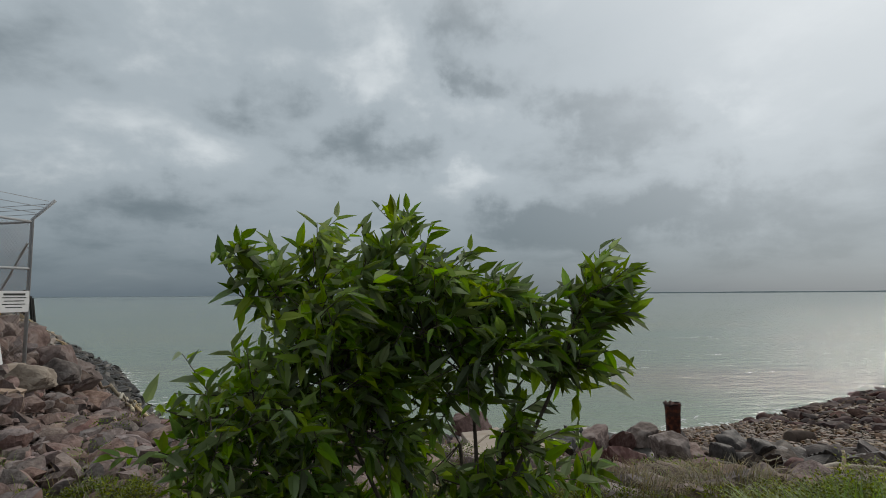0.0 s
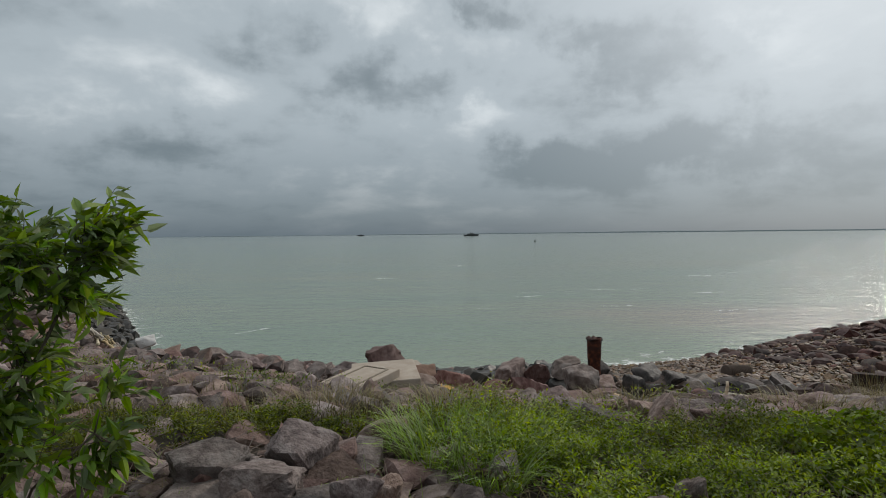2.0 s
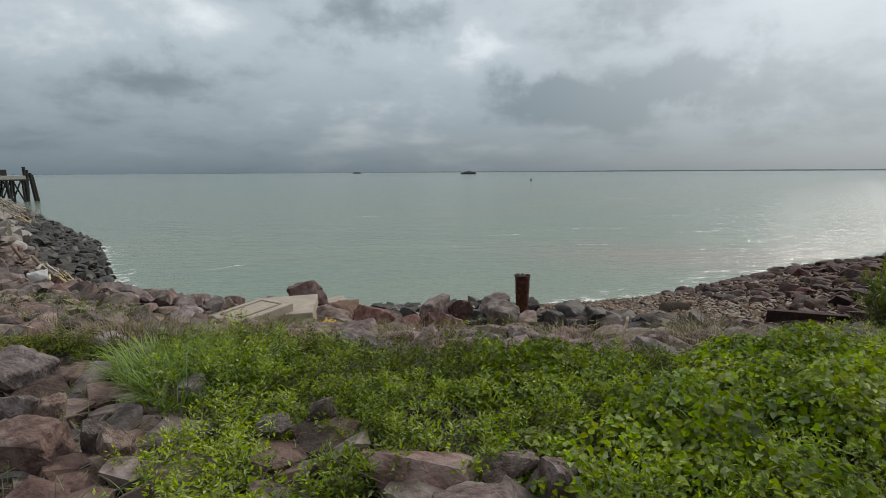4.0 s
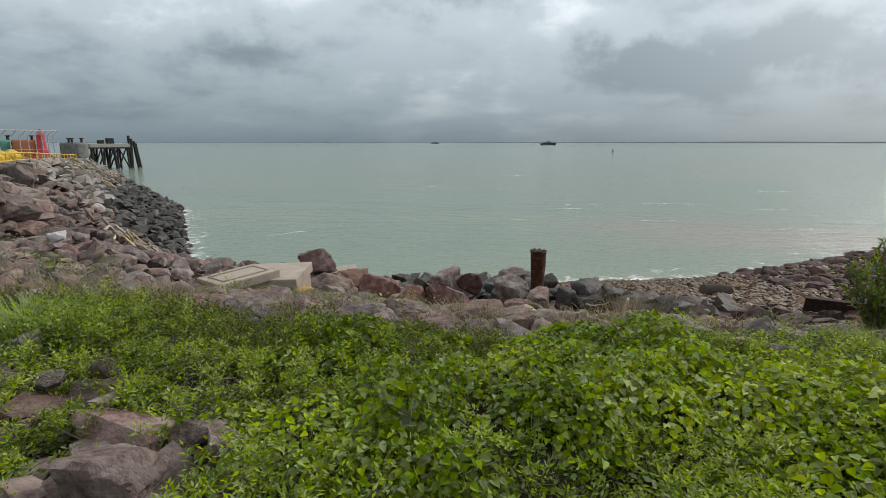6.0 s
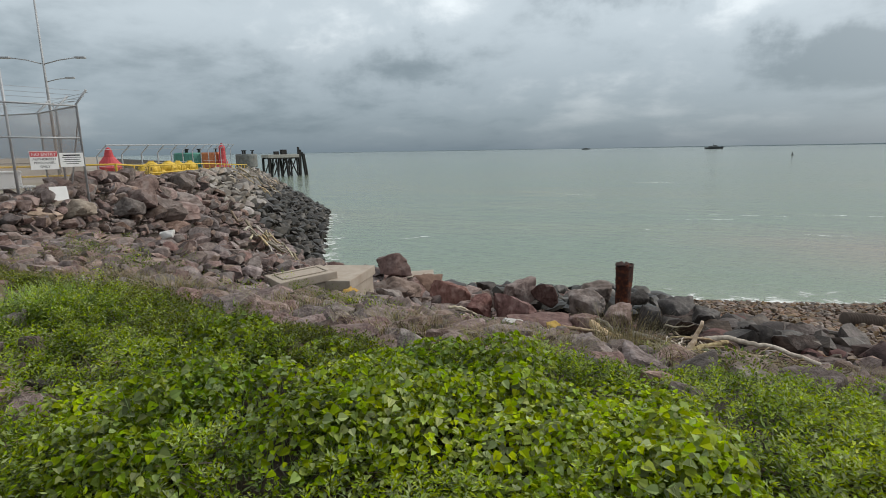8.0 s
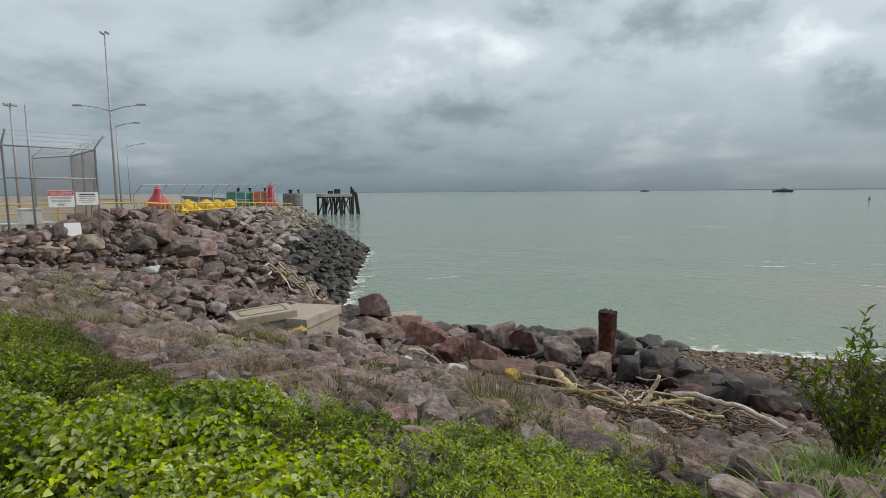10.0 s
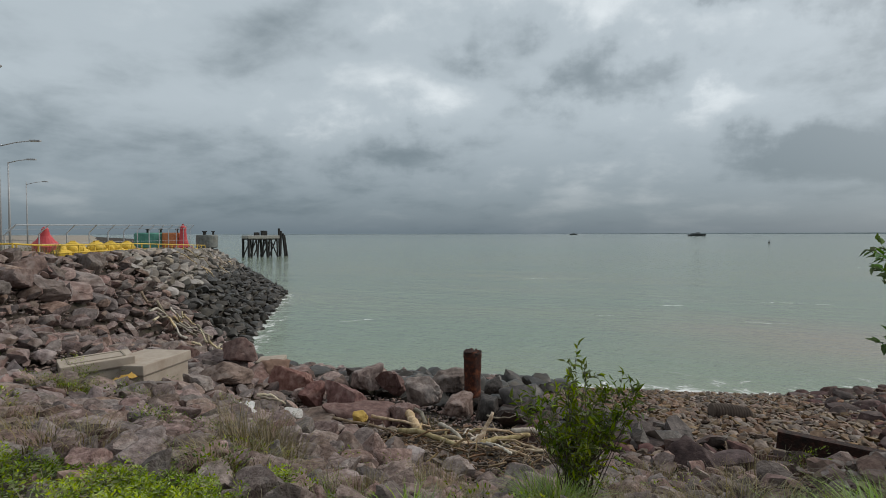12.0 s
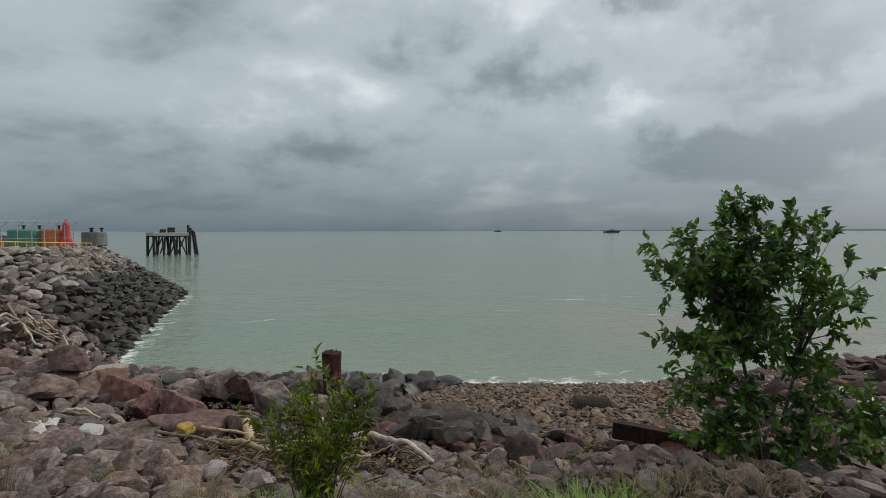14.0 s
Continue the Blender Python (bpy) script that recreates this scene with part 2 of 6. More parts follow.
M_GREEN = material("green_buoy_paint", [(0.07, 0.22, 0.17), (0.11, 0.3, 0.24)], 2.0, 0.6, 0.1, 10)
M_ORANGE = material("orange_buoy_paint", [(0.5, 0.17, 0.07), (0.6, 0.25, 0.12)], 2.0, 0.6, 0.1, 10)
M_TIMBER = material("tarred_timber", [(0.018, 0.018, 0.018), (0.045, 0.043, 0.04)], 2.0, 0.8, 0.4, 10)
M_LEAF = material("glossy_shrub_leaf", [(0.11, 0.175, 0.026), (0.2, 0.3, 0.045), (0.33, 0.44, 0.07)], 1.2, 0.42, 0.0, 10, "island", 0.5, spec=0.5, trans=0.45)
M_LEAF_DARK = material("dark_tree_leaf", [(0.058, 0.115, 0.028), (0.105, 0.19, 0.045), (0.195, 0.29, 0.065)], 1.2, 0.45, 0.0, 10, "island", 0.45, spec=0.45, trans=0.22)
M_VINE = material("vine_leaf", [(0.114, 0.153, 0.022), (0.267, 0.34, 0.045), (0.454, 0.52, 0.086)], 0.9, 0.75, 0.0, 10, "island", 0.45, spec=0.12, trans=0.3, space="World", patch=0.6, patch_col=(0.15, 0.23, 0.035), patch_scale=1.6)
M_HERB = material("herb_leaf", [(0.066, 0.096, 0.014), (0.179, 0.237, 0.033), (0.321, 0.375, 0.06)], 0.8, 0.75, 0.0, 10, "island", 0.5, spec=0.12, trans=0.25, space="World", patch=0.7, patch_col=(0.055, 0.095, 0.018), patch_scale=1.5)
M_TIP = material("fresh_shoot_leaf", [(0.141, 0.188, 0.023), (0.317, 0.394, 0.053), (0.435, 0.493, 0.077)], 0.8, 0.75, 0.0, 10, "island", 0.4, spec=0.12, trans=0.3, space="World", patch=0.6, patch_col=(0.12, 0.19, 0.03), patch_scale=1.5)
M_OLIVE = material("olive_herb_leaf", [(0.08, 0.1, 0.02), (0.145, 0.17, 0.03), (0.24, 0.255, 0.055)], 0.8, 0.75, 0.0, 10, "island", 0.5, spec=0.12, trans=0.2, space="World", patch=0.4, patch_col=(0.12, 0.1, 0.045), patch_scale=2.0)
M_GRASS = material("grass_blade", [(0.175, 0.26, 0.05), (0.27, 0.37, 0.08)], 1.5, 0.55, 0.0, 10, "island", 0.35, trans=0.25, space="World")
M_DRY = material("dry_grass", [(0.17, 0.14, 0.075), (0.26, 0.22, 0.12)], 1.5, 0.8, 0.0, 10, "island", 0.4, trans=0.15, space="World")
M_BARK = material("grey_brown_bark", [(0.07, 0.055, 0.042), (0.14, 0.115, 0.09)], 12.0, 0.9, 0.4, 50)
M_TWIG = material("dry_twig", [(0.13, 0.1, 0.08), (0.22, 0.18, 0.15)], 12.0, 0.9, 0.2, 50, "island", 0.3)


def water_material():
    m = bpy.data.materials.new("murky_green_sea")
    m.use_nodes = True
    nt = m.node_tree
    b = nt.nodes["Principled BSDF"]
    L = nt.links.new
    geo = nt.nodes.new("ShaderNodeNewGeometry")
    mp = nt.nodes.new("ShaderNodeMapping")
    mp.inputs["Scale"].default_value = (0.018, 0.05, 1)
    L(geo.outputs["Position"], mp.inputs[0])
    n = nt.nodes.new("ShaderNodeTexNoise")
    n.inputs["Scale"].default_value, n.inputs["Detail"].default_value = 1.0, 4
    L(mp.outputs[0], n.inputs["Vector"])
    r = nt.nodes.new("ShaderNodeValToRGB")
    r.color_ramp.elements[0].position, r.color_ramp.elements[1].position = 0.35, 0.68
    r.color_ramp.elements[0].color, r.color_ramp.elements[1].color = (0.208, 0.268, 0.203, 1), (0.256, 0.282, 0.203, 1)
    L(n.outputs["Fac"], r.inputs[0])
    # a brown plume of stirred silt off the beach
    dv = nt.nodes.new("ShaderNodeVectorMath")
    dv.operation = "MULTIPLY_ADD"
    L(geo.outputs["Position"], dv.inputs[0])
    dv.inputs[1].default_value, dv.inputs[2].default_value = (1 / 20, 1 / 10, 0), (-22 / 20, -42 / 10, 0)
    ln = nt.nodes.new("ShaderNodeVectorMath")
    ln.operation = "LENGTH"
    L(dv.outputs[0], ln.inputs[0])
    n2 = nt.nodes.new("ShaderNodeTexNoise")
    n2.inputs["Scale"].default_value, n2.inputs["Detail"].default_value = 2.2, 5
    L(mp.outputs[0], n2.inputs["Vector"])
    ad = nt.nodes.new("ShaderNodeMath")
    ad.operation = "MULTIPLY_ADD"
    L(n2.outputs["Fac"], ad.inputs[0])
    ad.inputs[1].default_value = 1.3
    L(ln.outputs["Value"], ad.inputs[2])
    pr = nt.nodes.new("ShaderNodeMapRange")
    pr.interpolation_type = "SMOOTHSTEP"
    pr.inputs[1].default_value, pr.inputs[2].default_value, pr.inputs[3].default_value, pr.inputs[4].default_value = 0.8, 1.9, 0.85, 0.0
    L(ad.outputs[0], pr.inputs[0])
    px = nt.nodes.new("ShaderNodeMix")
    px.data_type = "RGBA"
    L(pr.outputs[0], px.inputs[0])
    L(r.outputs[0], px.inputs[6])
    px.inputs[7].default_value = (0.3, 0.262, 0.21, 1)
    L(px.outputs[2], b.inputs["Base Color"])
    b.inputs["Roughness"].default_value, b.inputs["IOR"].default_value = 0.07, 1.33
    b.inputs["Specular IOR Level"].default_value = 0.35
    hs = []
    for sc, st in (((0.35, 0.9, 1), 0.19), ((1.6, 3.4, 1), 0.1), ((0.06, 0.17, 1), 0.3), ((7.0, 11.0, 1), 0.03)):
        mp = nt.nodes.new("ShaderNodeMapping")
        mp.inputs["Scale"].default_value = sc
        mp.inputs["Rotation"].default_value = (0, 0, 0.25)
        L(geo.outputs["Position"], mp.inputs[0])
        n = nt.nodes.new("ShaderNodeTexNoise")
        n.inputs["Scale"].default_value, n.inputs["Detail"].default_value = 1.0, 5
        L(mp.outputs[0], n.inputs["Vector"])
        q = nt.nodes.new("ShaderNodeMath")
        q.operation = "MULTIPLY"
        q.inputs[1].default_value = st
        L(n.outputs["Fac"], q.inputs[0])
        hs.append(q.outputs[0])
    s = hs[0]
    for h in hs[1:]:
        q = nt.nodes.new("ShaderNodeMath")
        L(s, q.inputs[0])
        L(h, q.inputs[1])
        s = q.outputs[0]
    bp = nt.nodes.new("ShaderNodeBump")
    bp.inputs["Strength"].default_value, bp.inputs["Distance"].default_value = 1.0, 1.0
    L(s, bp.inputs["Height"])
    L(bp.outputs[0], b.inputs["Normal"])
    return m


def foam_material():
    m = bpy.data.materials.new("sea_foam")
    m.use_nodes = True
    nt = m.node_tree
    b = nt.nodes["Principled BSDF"]
    L = nt.links.new
    b.inputs["Base Color"].default_value = (0.72, 0.74, 0.72, 1)
    b.inputs["Roughness"].default_value = 0.7
    uv = nt.nodes.new("ShaderNodeUVMap")
    geo = nt.nodes.new("ShaderNodeNewGeometry")
    n = nt.nodes.new("ShaderNodeTexNoise")
    n.inputs["Scale"].default_value, n.inputs["Detail"].default_value, n.inputs["Roughness"].default_value = 1.1, 8, 0.7
    n.inputs["Distortion"].default_value = 0.6
    L(geo.outputs["Position"], n.inputs["Vector"])
    sp = nt.nodes.new("ShaderNodeSeparateXYZ")
    L(uv.outputs[0], sp.inputs[0])
    q = nt.nodes.new("ShaderNodeMath")     # v is the thickness of the foam
    q.operation = "ADD"
    L(n.outputs["Fac"], q.inputs[0])
    L(sp.outputs[1], q.inputs[1])
    mr = nt.nodes.new("ShaderNodeMapRange")
    mr.inputs[1].default_value, mr.inputs[2].default_value = 0.86, 1.02
    L(q.outputs[0], mr.inputs[0])
    L(mr.outputs[0], b.inputs["Alpha"])
    return m


M_SEA, M_FOAM = water_material(), foam_material()

# ---- mesh helpers ----


def mesh_object(name, verts, faces, mat, parent=None, smooth=False):
    me = bpy.data.meshes.new(name)
    me.from_pydata([tuple(v) for v in verts], [], [tuple(f) for f in faces])
    me.materials.append(mat)
    if smooth:
        me.polygons.foreach_set("use_smooth", [True] * len(me.polygons))
    me.update()
    ob = new(name, me)
    if parent:
        ob.parent = parent
    return ob


def tri_object(name, verts, tris, mat, parent=None, smooth=False):
    """A big joined mesh out of numpy arrays of vertices and triangles (or quads)."""
    verts, tris = np.asarray(verts, np.float32), np.asarray(tris, np.int32)
    me = bpy.data.meshes.new(name)
    k = tris.shape[1]
    me.vertices.add(len(verts))
    me.vertices.foreach_set("co", verts.ravel())
    me.loops.add(tris.size)
    me.loops.foreach_set("vertex_index", tris.ravel())
    me.polygons.add(len(tris))
    me.polygons.foreach_set("loop_start", np.arange(0, tris.size, k, dtype=np.int32))
    me.materials.append(mat)
    me.polygons.foreach_set("use_smooth", np.full(len(tris), bool(smooth)))
    me.update(calc_edges=True)
    me.validate()
    ob = new(name, me)
    if parent:
        ob.parent = parent
    return ob


def part(name, bm, mat, parent=None, label="", smooth=False):
    me = bpy.data.meshes.new(name)
    bm.to_mesh(me)
    bm.free()
    me.materials.append(mat)
    me.polygons.foreach_set("use_smooth", [bool(smooth)] * len(me.polygons))
    ob = new(name, me)
    if parent:
        ob.parent = parent
    if label:
        tagged(ob, label)
    return ob


def thing(name, m, label, category, group="", kind=""):
    e = new(name)
    e.empty_display_size = 0.2
    e.matrix_basis = m
    return tagged(e, label, category, group, kind)


def add_box(bm, c, s, bevel=0.0, rot=None):
    r = bmesh.ops.create_cube(bm, size=1.0)
    vs = r["verts"]
    mt = Matrix.Translation(c) @ (rot if rot else Matrix()) @ Matrix.Diagonal((*s, 1))
    bmesh.ops.transform(bm, matrix=mt, verts=vs)
    if bevel:
        es = list({e for v in vs for e in v.link_edges})
        bmesh.ops.bevel(bm, geom=es, offset=bevel, segments=2, profile=0.6, affect="EDGES")


def add_tube(bm, pts, radii, n=8, cap=True):
    """A bent tube through pts with a radius at each."""
    pts = [Vector(p) for p in pts]
    if isinstance(radii, (int, float)):
        radii = [radii] * len(pts)
    rings = []
    side = None
    for i, p in enumerate(pts):
        d = (pts[min(i + 1, len(pts) - 1)] - pts[max(i - 1, 0)]).normalized()
        if side is None:
            side = d.orthogonal().normalized()
        side = (side - d * side.dot(d)).normalized()
        up = d.cross(side)
        rings.append([bm.verts.new(p + (side * math.cos(2 * math.pi * k / n) + up * math.sin(2 * math.pi * k / n)) * radii[i]) for k in range(n)])
    for a, b in zip(rings, rings[1:]):
        for k in range(n):
            bm.faces.new((a[k], a[(k + 1) % n], b[(k + 1) % n], b[k]))
    if cap:
        bm.faces.new(rings[0][::-1])
        bm.faces.new(rings[-1])


def add_cyl(bm, a, b, r, n=10):
    add_tube(bm, [a, b], r, n)


def add_cone_stack(bm, zr, n=20, at=(0, 0)):
    """A turned shape: pairs of height and radius."""
    add_tube(bm, [(at[0], at[1], z) for z, _ in zr], [r for _, r in zr], n)


# ---- ground ----
PROFILE_MID = ((-400, 3.6, 5.0, 6.0, 8.0, 10.7, 14.0, 17.0, 24.0, 25.5, 31.0, 60.0), (0, 0, -0.28, -0.68, -1.34, -2.46, -2.85, -3.45, -4.95, -5.35, -6.6, -9.0))
PROFILE_LEFT = ((-400, 3.6, 6.0, 8.4, 10.0, 14.0, 18.0, 24.0, 25.5, 31.0, 60.0), (0, 0, -0.22, -0.55, -1.08, -2.5, -4.1, -5.15, -5.4, -6.6, -9.0))
MOLE_A, MOLE_D, MOLE_N, MOLE_L = (-9.0, 10.5), (-0.614, 0.789), (0.789, 0.614), 44.4


def sstep(v):
    v = np.clip(v, 0, 1)
    return v * v * (3 - 2 * v)


def shore_y(x):
    return np.interp(x, (-200, -5, 7, 15, 28, 36, 60, 120, 400), (23.5, 23.5, 25.5, 27.8, 34, 39, 55, 85, 200))


def mole_sn(x, y):
    rx, ry = x - MOLE_A[0], y - MOLE_A[1]
    s = rx * MOLE_D[0] + ry * MOLE_D[1]
    n = rx * MOLE_N[0] + ry * MOLE_N[1]
    return s, n


def terrain(x, y):
    x, y = np.asarray(x, float), np.asarray(y, float)
    yy = np.where(y > 14, 14 + (y - 14) * 11.5 / (shore_y(x) - 14), y)
    mid, left = np.interp(yy, *PROFILE_MID), np.interp(yy, *PROFILE_LEFT)
    w = sstep((x + 2.5) / 7.0)
    z = left * (1 - w) + mid * w
    z = z + 1.1 * sstep((x - 12) / 12) * sstep((yy - 13) / 5) * sstep((26.5 - yy) / 4)
    z = z + 0.78 * sstep((x - 10.3) / 2.5) * np.exp(-((y - 9.0) / 2.2) ** 2)
    z = z - 0.12 * np.exp(-((x - 0.8) / 1.3) ** 2 - ((y - 8.8) / 1.6) ** 2)
    z = z - 0.28 * np.exp(-((x - 0.3) / 1.2) ** 2 - ((y - 7.3) / 0.9) ** 2)
    z = z - 0.42 * np.exp(-((x - 8.2) / 1.8) ** 2 - ((y - 7.6) / 1.7) ** 2)
    s, n = mole_sn(x, y)
    over = np.maximum(s - MOLE_L - np.clip((-11 - n) * 3.0, 0, 600), 0)
    nn = np.where(over > 0, np.hypot(np.maximum(n, 0), over), n)
    run = np.interp(s, (0, 20, 40), (6.0, 6.3, 7.2))
    top = np.interp(s, (-5, 3, 20, 45), (0.3, 0.35, 0.15, -0.5))
    top = top + 0.45 * np.exp(-((s - 1.5) / 3.5) ** 2 - ((n - 0.8) / 2.2) ** 2)
    top = top + 0.8 * sstep((-n - 70) / 70)
    mole = np.where(nn < 0, top, np.where(nn < run, top + (SEA - top) * nn / run, SEA - (nn - run) * 0.5))
    mole = np.where(s < -6, -99, mole)
    mole = np.maximum(mole, -9)
    return np.where(x < 2, np.maximum(z, mole), z)


def build_ground():
    def axis(lo, hi, fine_lo, fine_hi, step):
        a = list(np.arange(fine_lo, fine_hi + 1e-6, step))
        d, v = step, fine_lo
        while v > lo:
            d *= 1.35
            v -= d
            a.insert(0, max(v, lo))
        d, v = step, fine_hi
        while v < hi:
            d *= 1.35
            v += d
            a.append(min(v, hi))
        return np.array(a)
    xs, ys = axis(-4500, 4500, -48, 45, 0.4), axis(-4500, 4500, -3, 58, 0.4)
    X, Y = np.meshgrid(xs, ys)
    Z = terrain(X, Y)
    bumps = np.array([noise.noise((x * 0.9, y * 0.9, 0)) * 0.09 + noise.noise((x * 2.7, y * 2.7, 5)) * 0.035 for x, y in zip(X.ravel(), Y.ravel())]).reshape(X.shape)
    near = (np.abs(X) < 60) & (np.abs(Y) < 70)
    Z = Z + np.where(near & (Y > 1.2), bumps, 0) - 0.14 * sstep((Y - 4.3) / 0.8) * near
    nx, ny = len(xs), len(ys)
    idx = np.arange(nx * ny).reshape(ny, nx)
    quads = np.stack([idx[:-1, :-1], idx[:-1, 1:], idx[1:, 1:], idx[1:, :-1]], -1).reshape(-1, 4)
    ob = tri_object("ground", np.stack([X, Y, Z], -1).reshape(-1, 3), quads, M_SOIL, smooth=True)
    return tagged(ob, "brown stony soil falling from the bank to the beach", "ground", kind="structure")


build_ground()


def build_sea():
    xs = np.concatenate([-np.geomspace(4600, 40, 24), np.linspace(-36, 60, 40), np.geomspace(66, 4600, 24)])
    ys = np.concatenate([np.linspace(18, 60, 24), np.geomspace(63, 4600, 40)])
    X, Y = np.meshgrid(xs, ys)
    nx, ny = len(xs), len(ys)
    idx = np.arange(nx * ny).reshape(ny, nx)
    quads = np.stack([idx[:-1, :-1], idx[:-1, 1:], idx[1:, 1:], idx[1:, :-1]], -1).reshape(-1, 4)
    ob = tri_object("water", np.stack([X, Y, np.full_like(X, SEA)], -1).reshape(-1, 3), quads, M_SEA, smooth=True)
    tagged(ob, "murky grey-green sea with small wind ripples", "water", kind="structure")


build_sea()

# ---- rocks ----
rng = np.random.default_rng(7)


def rock_bmesh(seed, level, flat=0.7, long=1.0, worn=26.0, rough=1.0):
    """A blocky boulder of about unit radius: a ball cut by planes, its edges worn round."""
    r = np.random.default_rng(seed)
    bm = bmesh.new()
    bmesh.ops.create_icosphere(bm, subdivisions=level, radius=1.0)
    v = np.array([tuple(x.co) for x in bm.verts])
    v /= np.linalg.norm(v, axis=1, keepdims=True)
    axes = np.concatenate([np.eye(3), -np.eye(3)]) + r.normal(0, 0.3, (6, 3))
    more = r.normal(size=(7, 3))
    n = np.concatenate([axes, more])
    n /= np.linalg.norm(n, axis=1, keepdims=True)
    d = np.concatenate([r.uniform(0.72, 1.0, 6), r.uniform(0.8, 1.08, 7)])
    q = np.clip(v @ n.T, 0, None) / d
    rad = (q ** worn).sum(1) ** (-1 / worn)
    for i, p in enumerate(v):
        a = Vector(p) + Vector((seed * 3.1, seed * 1.7, 0.0))
        rad[i] *= 1 + rough * (0.1 * noise.noise(a * 1.5) + 0.075 * noise.noise(a * 4.0) + 0.045 * noise.noise(a * 9.0))
    v = v * rad[:, None]
    v -= (v.max(0) + v.min(0)) / 2
    v /= (v.max(0) - v.min(0)) / 2
    v *= (0.95 * long, 0.95, 0.95 * flat)
    for x, p in zip(bm.verts, v):
        x.co = Vector(p)
    bmesh.ops.recalc_face_normals(bm, faces=bm.faces)
    return bm


def as_arrays(bm):
    bm.verts.index_update()
    v = np.array([tuple(x.co) for x in bm.verts])
    f = np.array([[x.index for x in p.verts] for p in bm.faces])
    bm.free()
    return v, f


ROCK_FAR = [as_arrays(rock_bmesh(100 + i, 2, 0.62, 1.1)) for i in range(14)]
SLAB_FAR = [as_arrays(rock_bmesh(200 + i, 2, 0.36, 1.3)) for i in range(10)]
ROCK_LOW = [as_arrays(rock_bmesh(500 + i, 3, 0.62, 1.12)) for i in range(16)]
SLAB_LOW = [as_arrays(rock_bmesh(600 + i, 3, 0.38, 1.3)) for i in range(10)]
PEB_LOW = [as_arrays(rock_bmesh(300 + i, 1, 0.55, 1.1, 12.0)) for i in range(8)]
ROCK_MESH = []
for i in range(18):
    _bm = rock_bmesh(400 + i, 4, random.Random(i).uniform(0.55, 0.78), random.Random(i + 50).uniform(1.0, 1.3), random.Random(i + 90).uniform(18, 34))
    _me = bpy.data.meshes.new("boulder")
    _bm.to_mesh(_me)
    _bm.free()
    _me.materials.append(M_ROCK)
    _me.polygons.foreach_set("use_smooth", [True] * len(_me.polygons))
    _me.set_sharp_from_angle(angle=radians(32))
    ROCK_MESH.append(_me)


def disk_sample(region, r_lo, r_hi, tries, seed, pack=1.25, power=1.6):
    """Random places in region (x0, x1, y0, y1, test) with radii, no two closer than their size allows."""
    r = np.random.default_rng(seed)
    x0, x1, y0, y1, test = region
    cell = 2 * r_hi * pack
    grid, out = {}, []
    X, Y = r.uniform(x0, x1, tries), r.uniform(y0, y1, tries)
    R = np.sort(r_lo + (r_hi - r_lo) * r.random(tries) ** power)[::-1]
    ok = test(X, Y)
    for x, y, q in zip(X[ok], Y[ok], R[ok]):
        k = (int(x // cell), int(y // cell))
        clash = False
        for i in (-1, 0, 1):
            for j in (-1, 0, 1):
                for a, b, c in grid.get((k[0] + i, k[1] + j), ()):
                    if (a - x) ** 2 + (b - y) ** 2 < ((c + q) * pack * 0.5) ** 2:
                        clash = True
                        break
                if clash:
                    break
            if clash:
                break
        if not clash:
            grid.setdefault(k, []).append((x, y, q))
            out.append((x, y, q))
    return np.array(out).reshape(-1, 3)


def rot_matrices(n, tilt, r):
    """Random turns about z after a tilt of some radians about a level axis."""
    out = np.empty((n, 3, 3))
    for i in range(n):
        e = Euler((r.normal(0, tilt), r.normal(0, tilt), r.uniform(0, 6.283)))
        out[i] = np.array(e.to_matrix())
    return out


def joined(name, bases, places, mat, label, category, tilt=0.35, sink=0.2, seed=1, zbase=None, stretch=0.25):
    r = np.random.default_rng(seed)
    V, F, o = [], [], 0
    n = len(places)
    rot = rot_matrices(n, tilt, r)
    z = terrain(places[:, 0], places[:, 1]) if zbase is None else zbase
    pick = r.integers(0, len(bases), n)
    st = 1 + r.uniform(-stretch, stretch, (n, 3))
    for i in range(n):
        v, f = bases[pick[i]]
        q = places[i, 2]
        far = math.hypot(places[i, 0] - 7, places[i, 1] - 2) / q
        if len(f) > 50 and far > 42:      # small or distant stones need fewer facets
            v, f = ROCK_FAR[pick[i] % 14] if far < 200 and len(f) > 100 else PEB_LOW[pick[i] % 8] if far > 200 else (v, f)
        w = (v * st[i] * q) @ rot[i].T + (places[i, 0], places[i, 1], z[i] + q * sink)
        V.append(w)
        F.append(f + o)
        o += len(v)
    ob = tri_object(name, np.concatenate(V), np.concatenate(F), mat, smooth=len(bases[0][1]) > 50)
    if len(bases[0][1]) > 50:
        ob.data.set_sharp_from_angle(angle=radians(30))
    return tagged(ob, label, category, kind="stuff")


def boulder(x, y, r, mesh_i, mat, label, group="", z=None, turn=0.0, tilt=(0, 0), scale=(1, 1, 1), sink=0.25):
    src = ROCK_MESH[mesh_i % len(ROCK_MESH)]
    if mat is not M_ROCK:
        key = src.name + mat.name
        if key not in RECOLOURED:
            c = src.copy()
            c.materials.clear()
            c.materials.append(mat)
            RECOLOURED[key] = c
        src = RECOLOURED[key]
    ob = new("boulder", src)
    zz = float(terrain(x, y)) if z is None else z
    ob.matrix_basis = pose(x, y, zz + r * sink, tilt[0], tilt[1], turn) @ Matrix.Diagonal((r * scale[0], r * scale[1], r * scale[2], 1))
    return tagged(ob, label, "rock", group)


RECOLOURED = {}
VEG_EDGE = ((-30, -2, 0.2, 3.2, 5.6, 6.3, 7.1, 8.1, 9.5, 11, 40), (4.6, 4.6, 4.5, 4.05, 3.65, 3.8, 4.4, 4.4, 4.3, 4.4, 4.4))


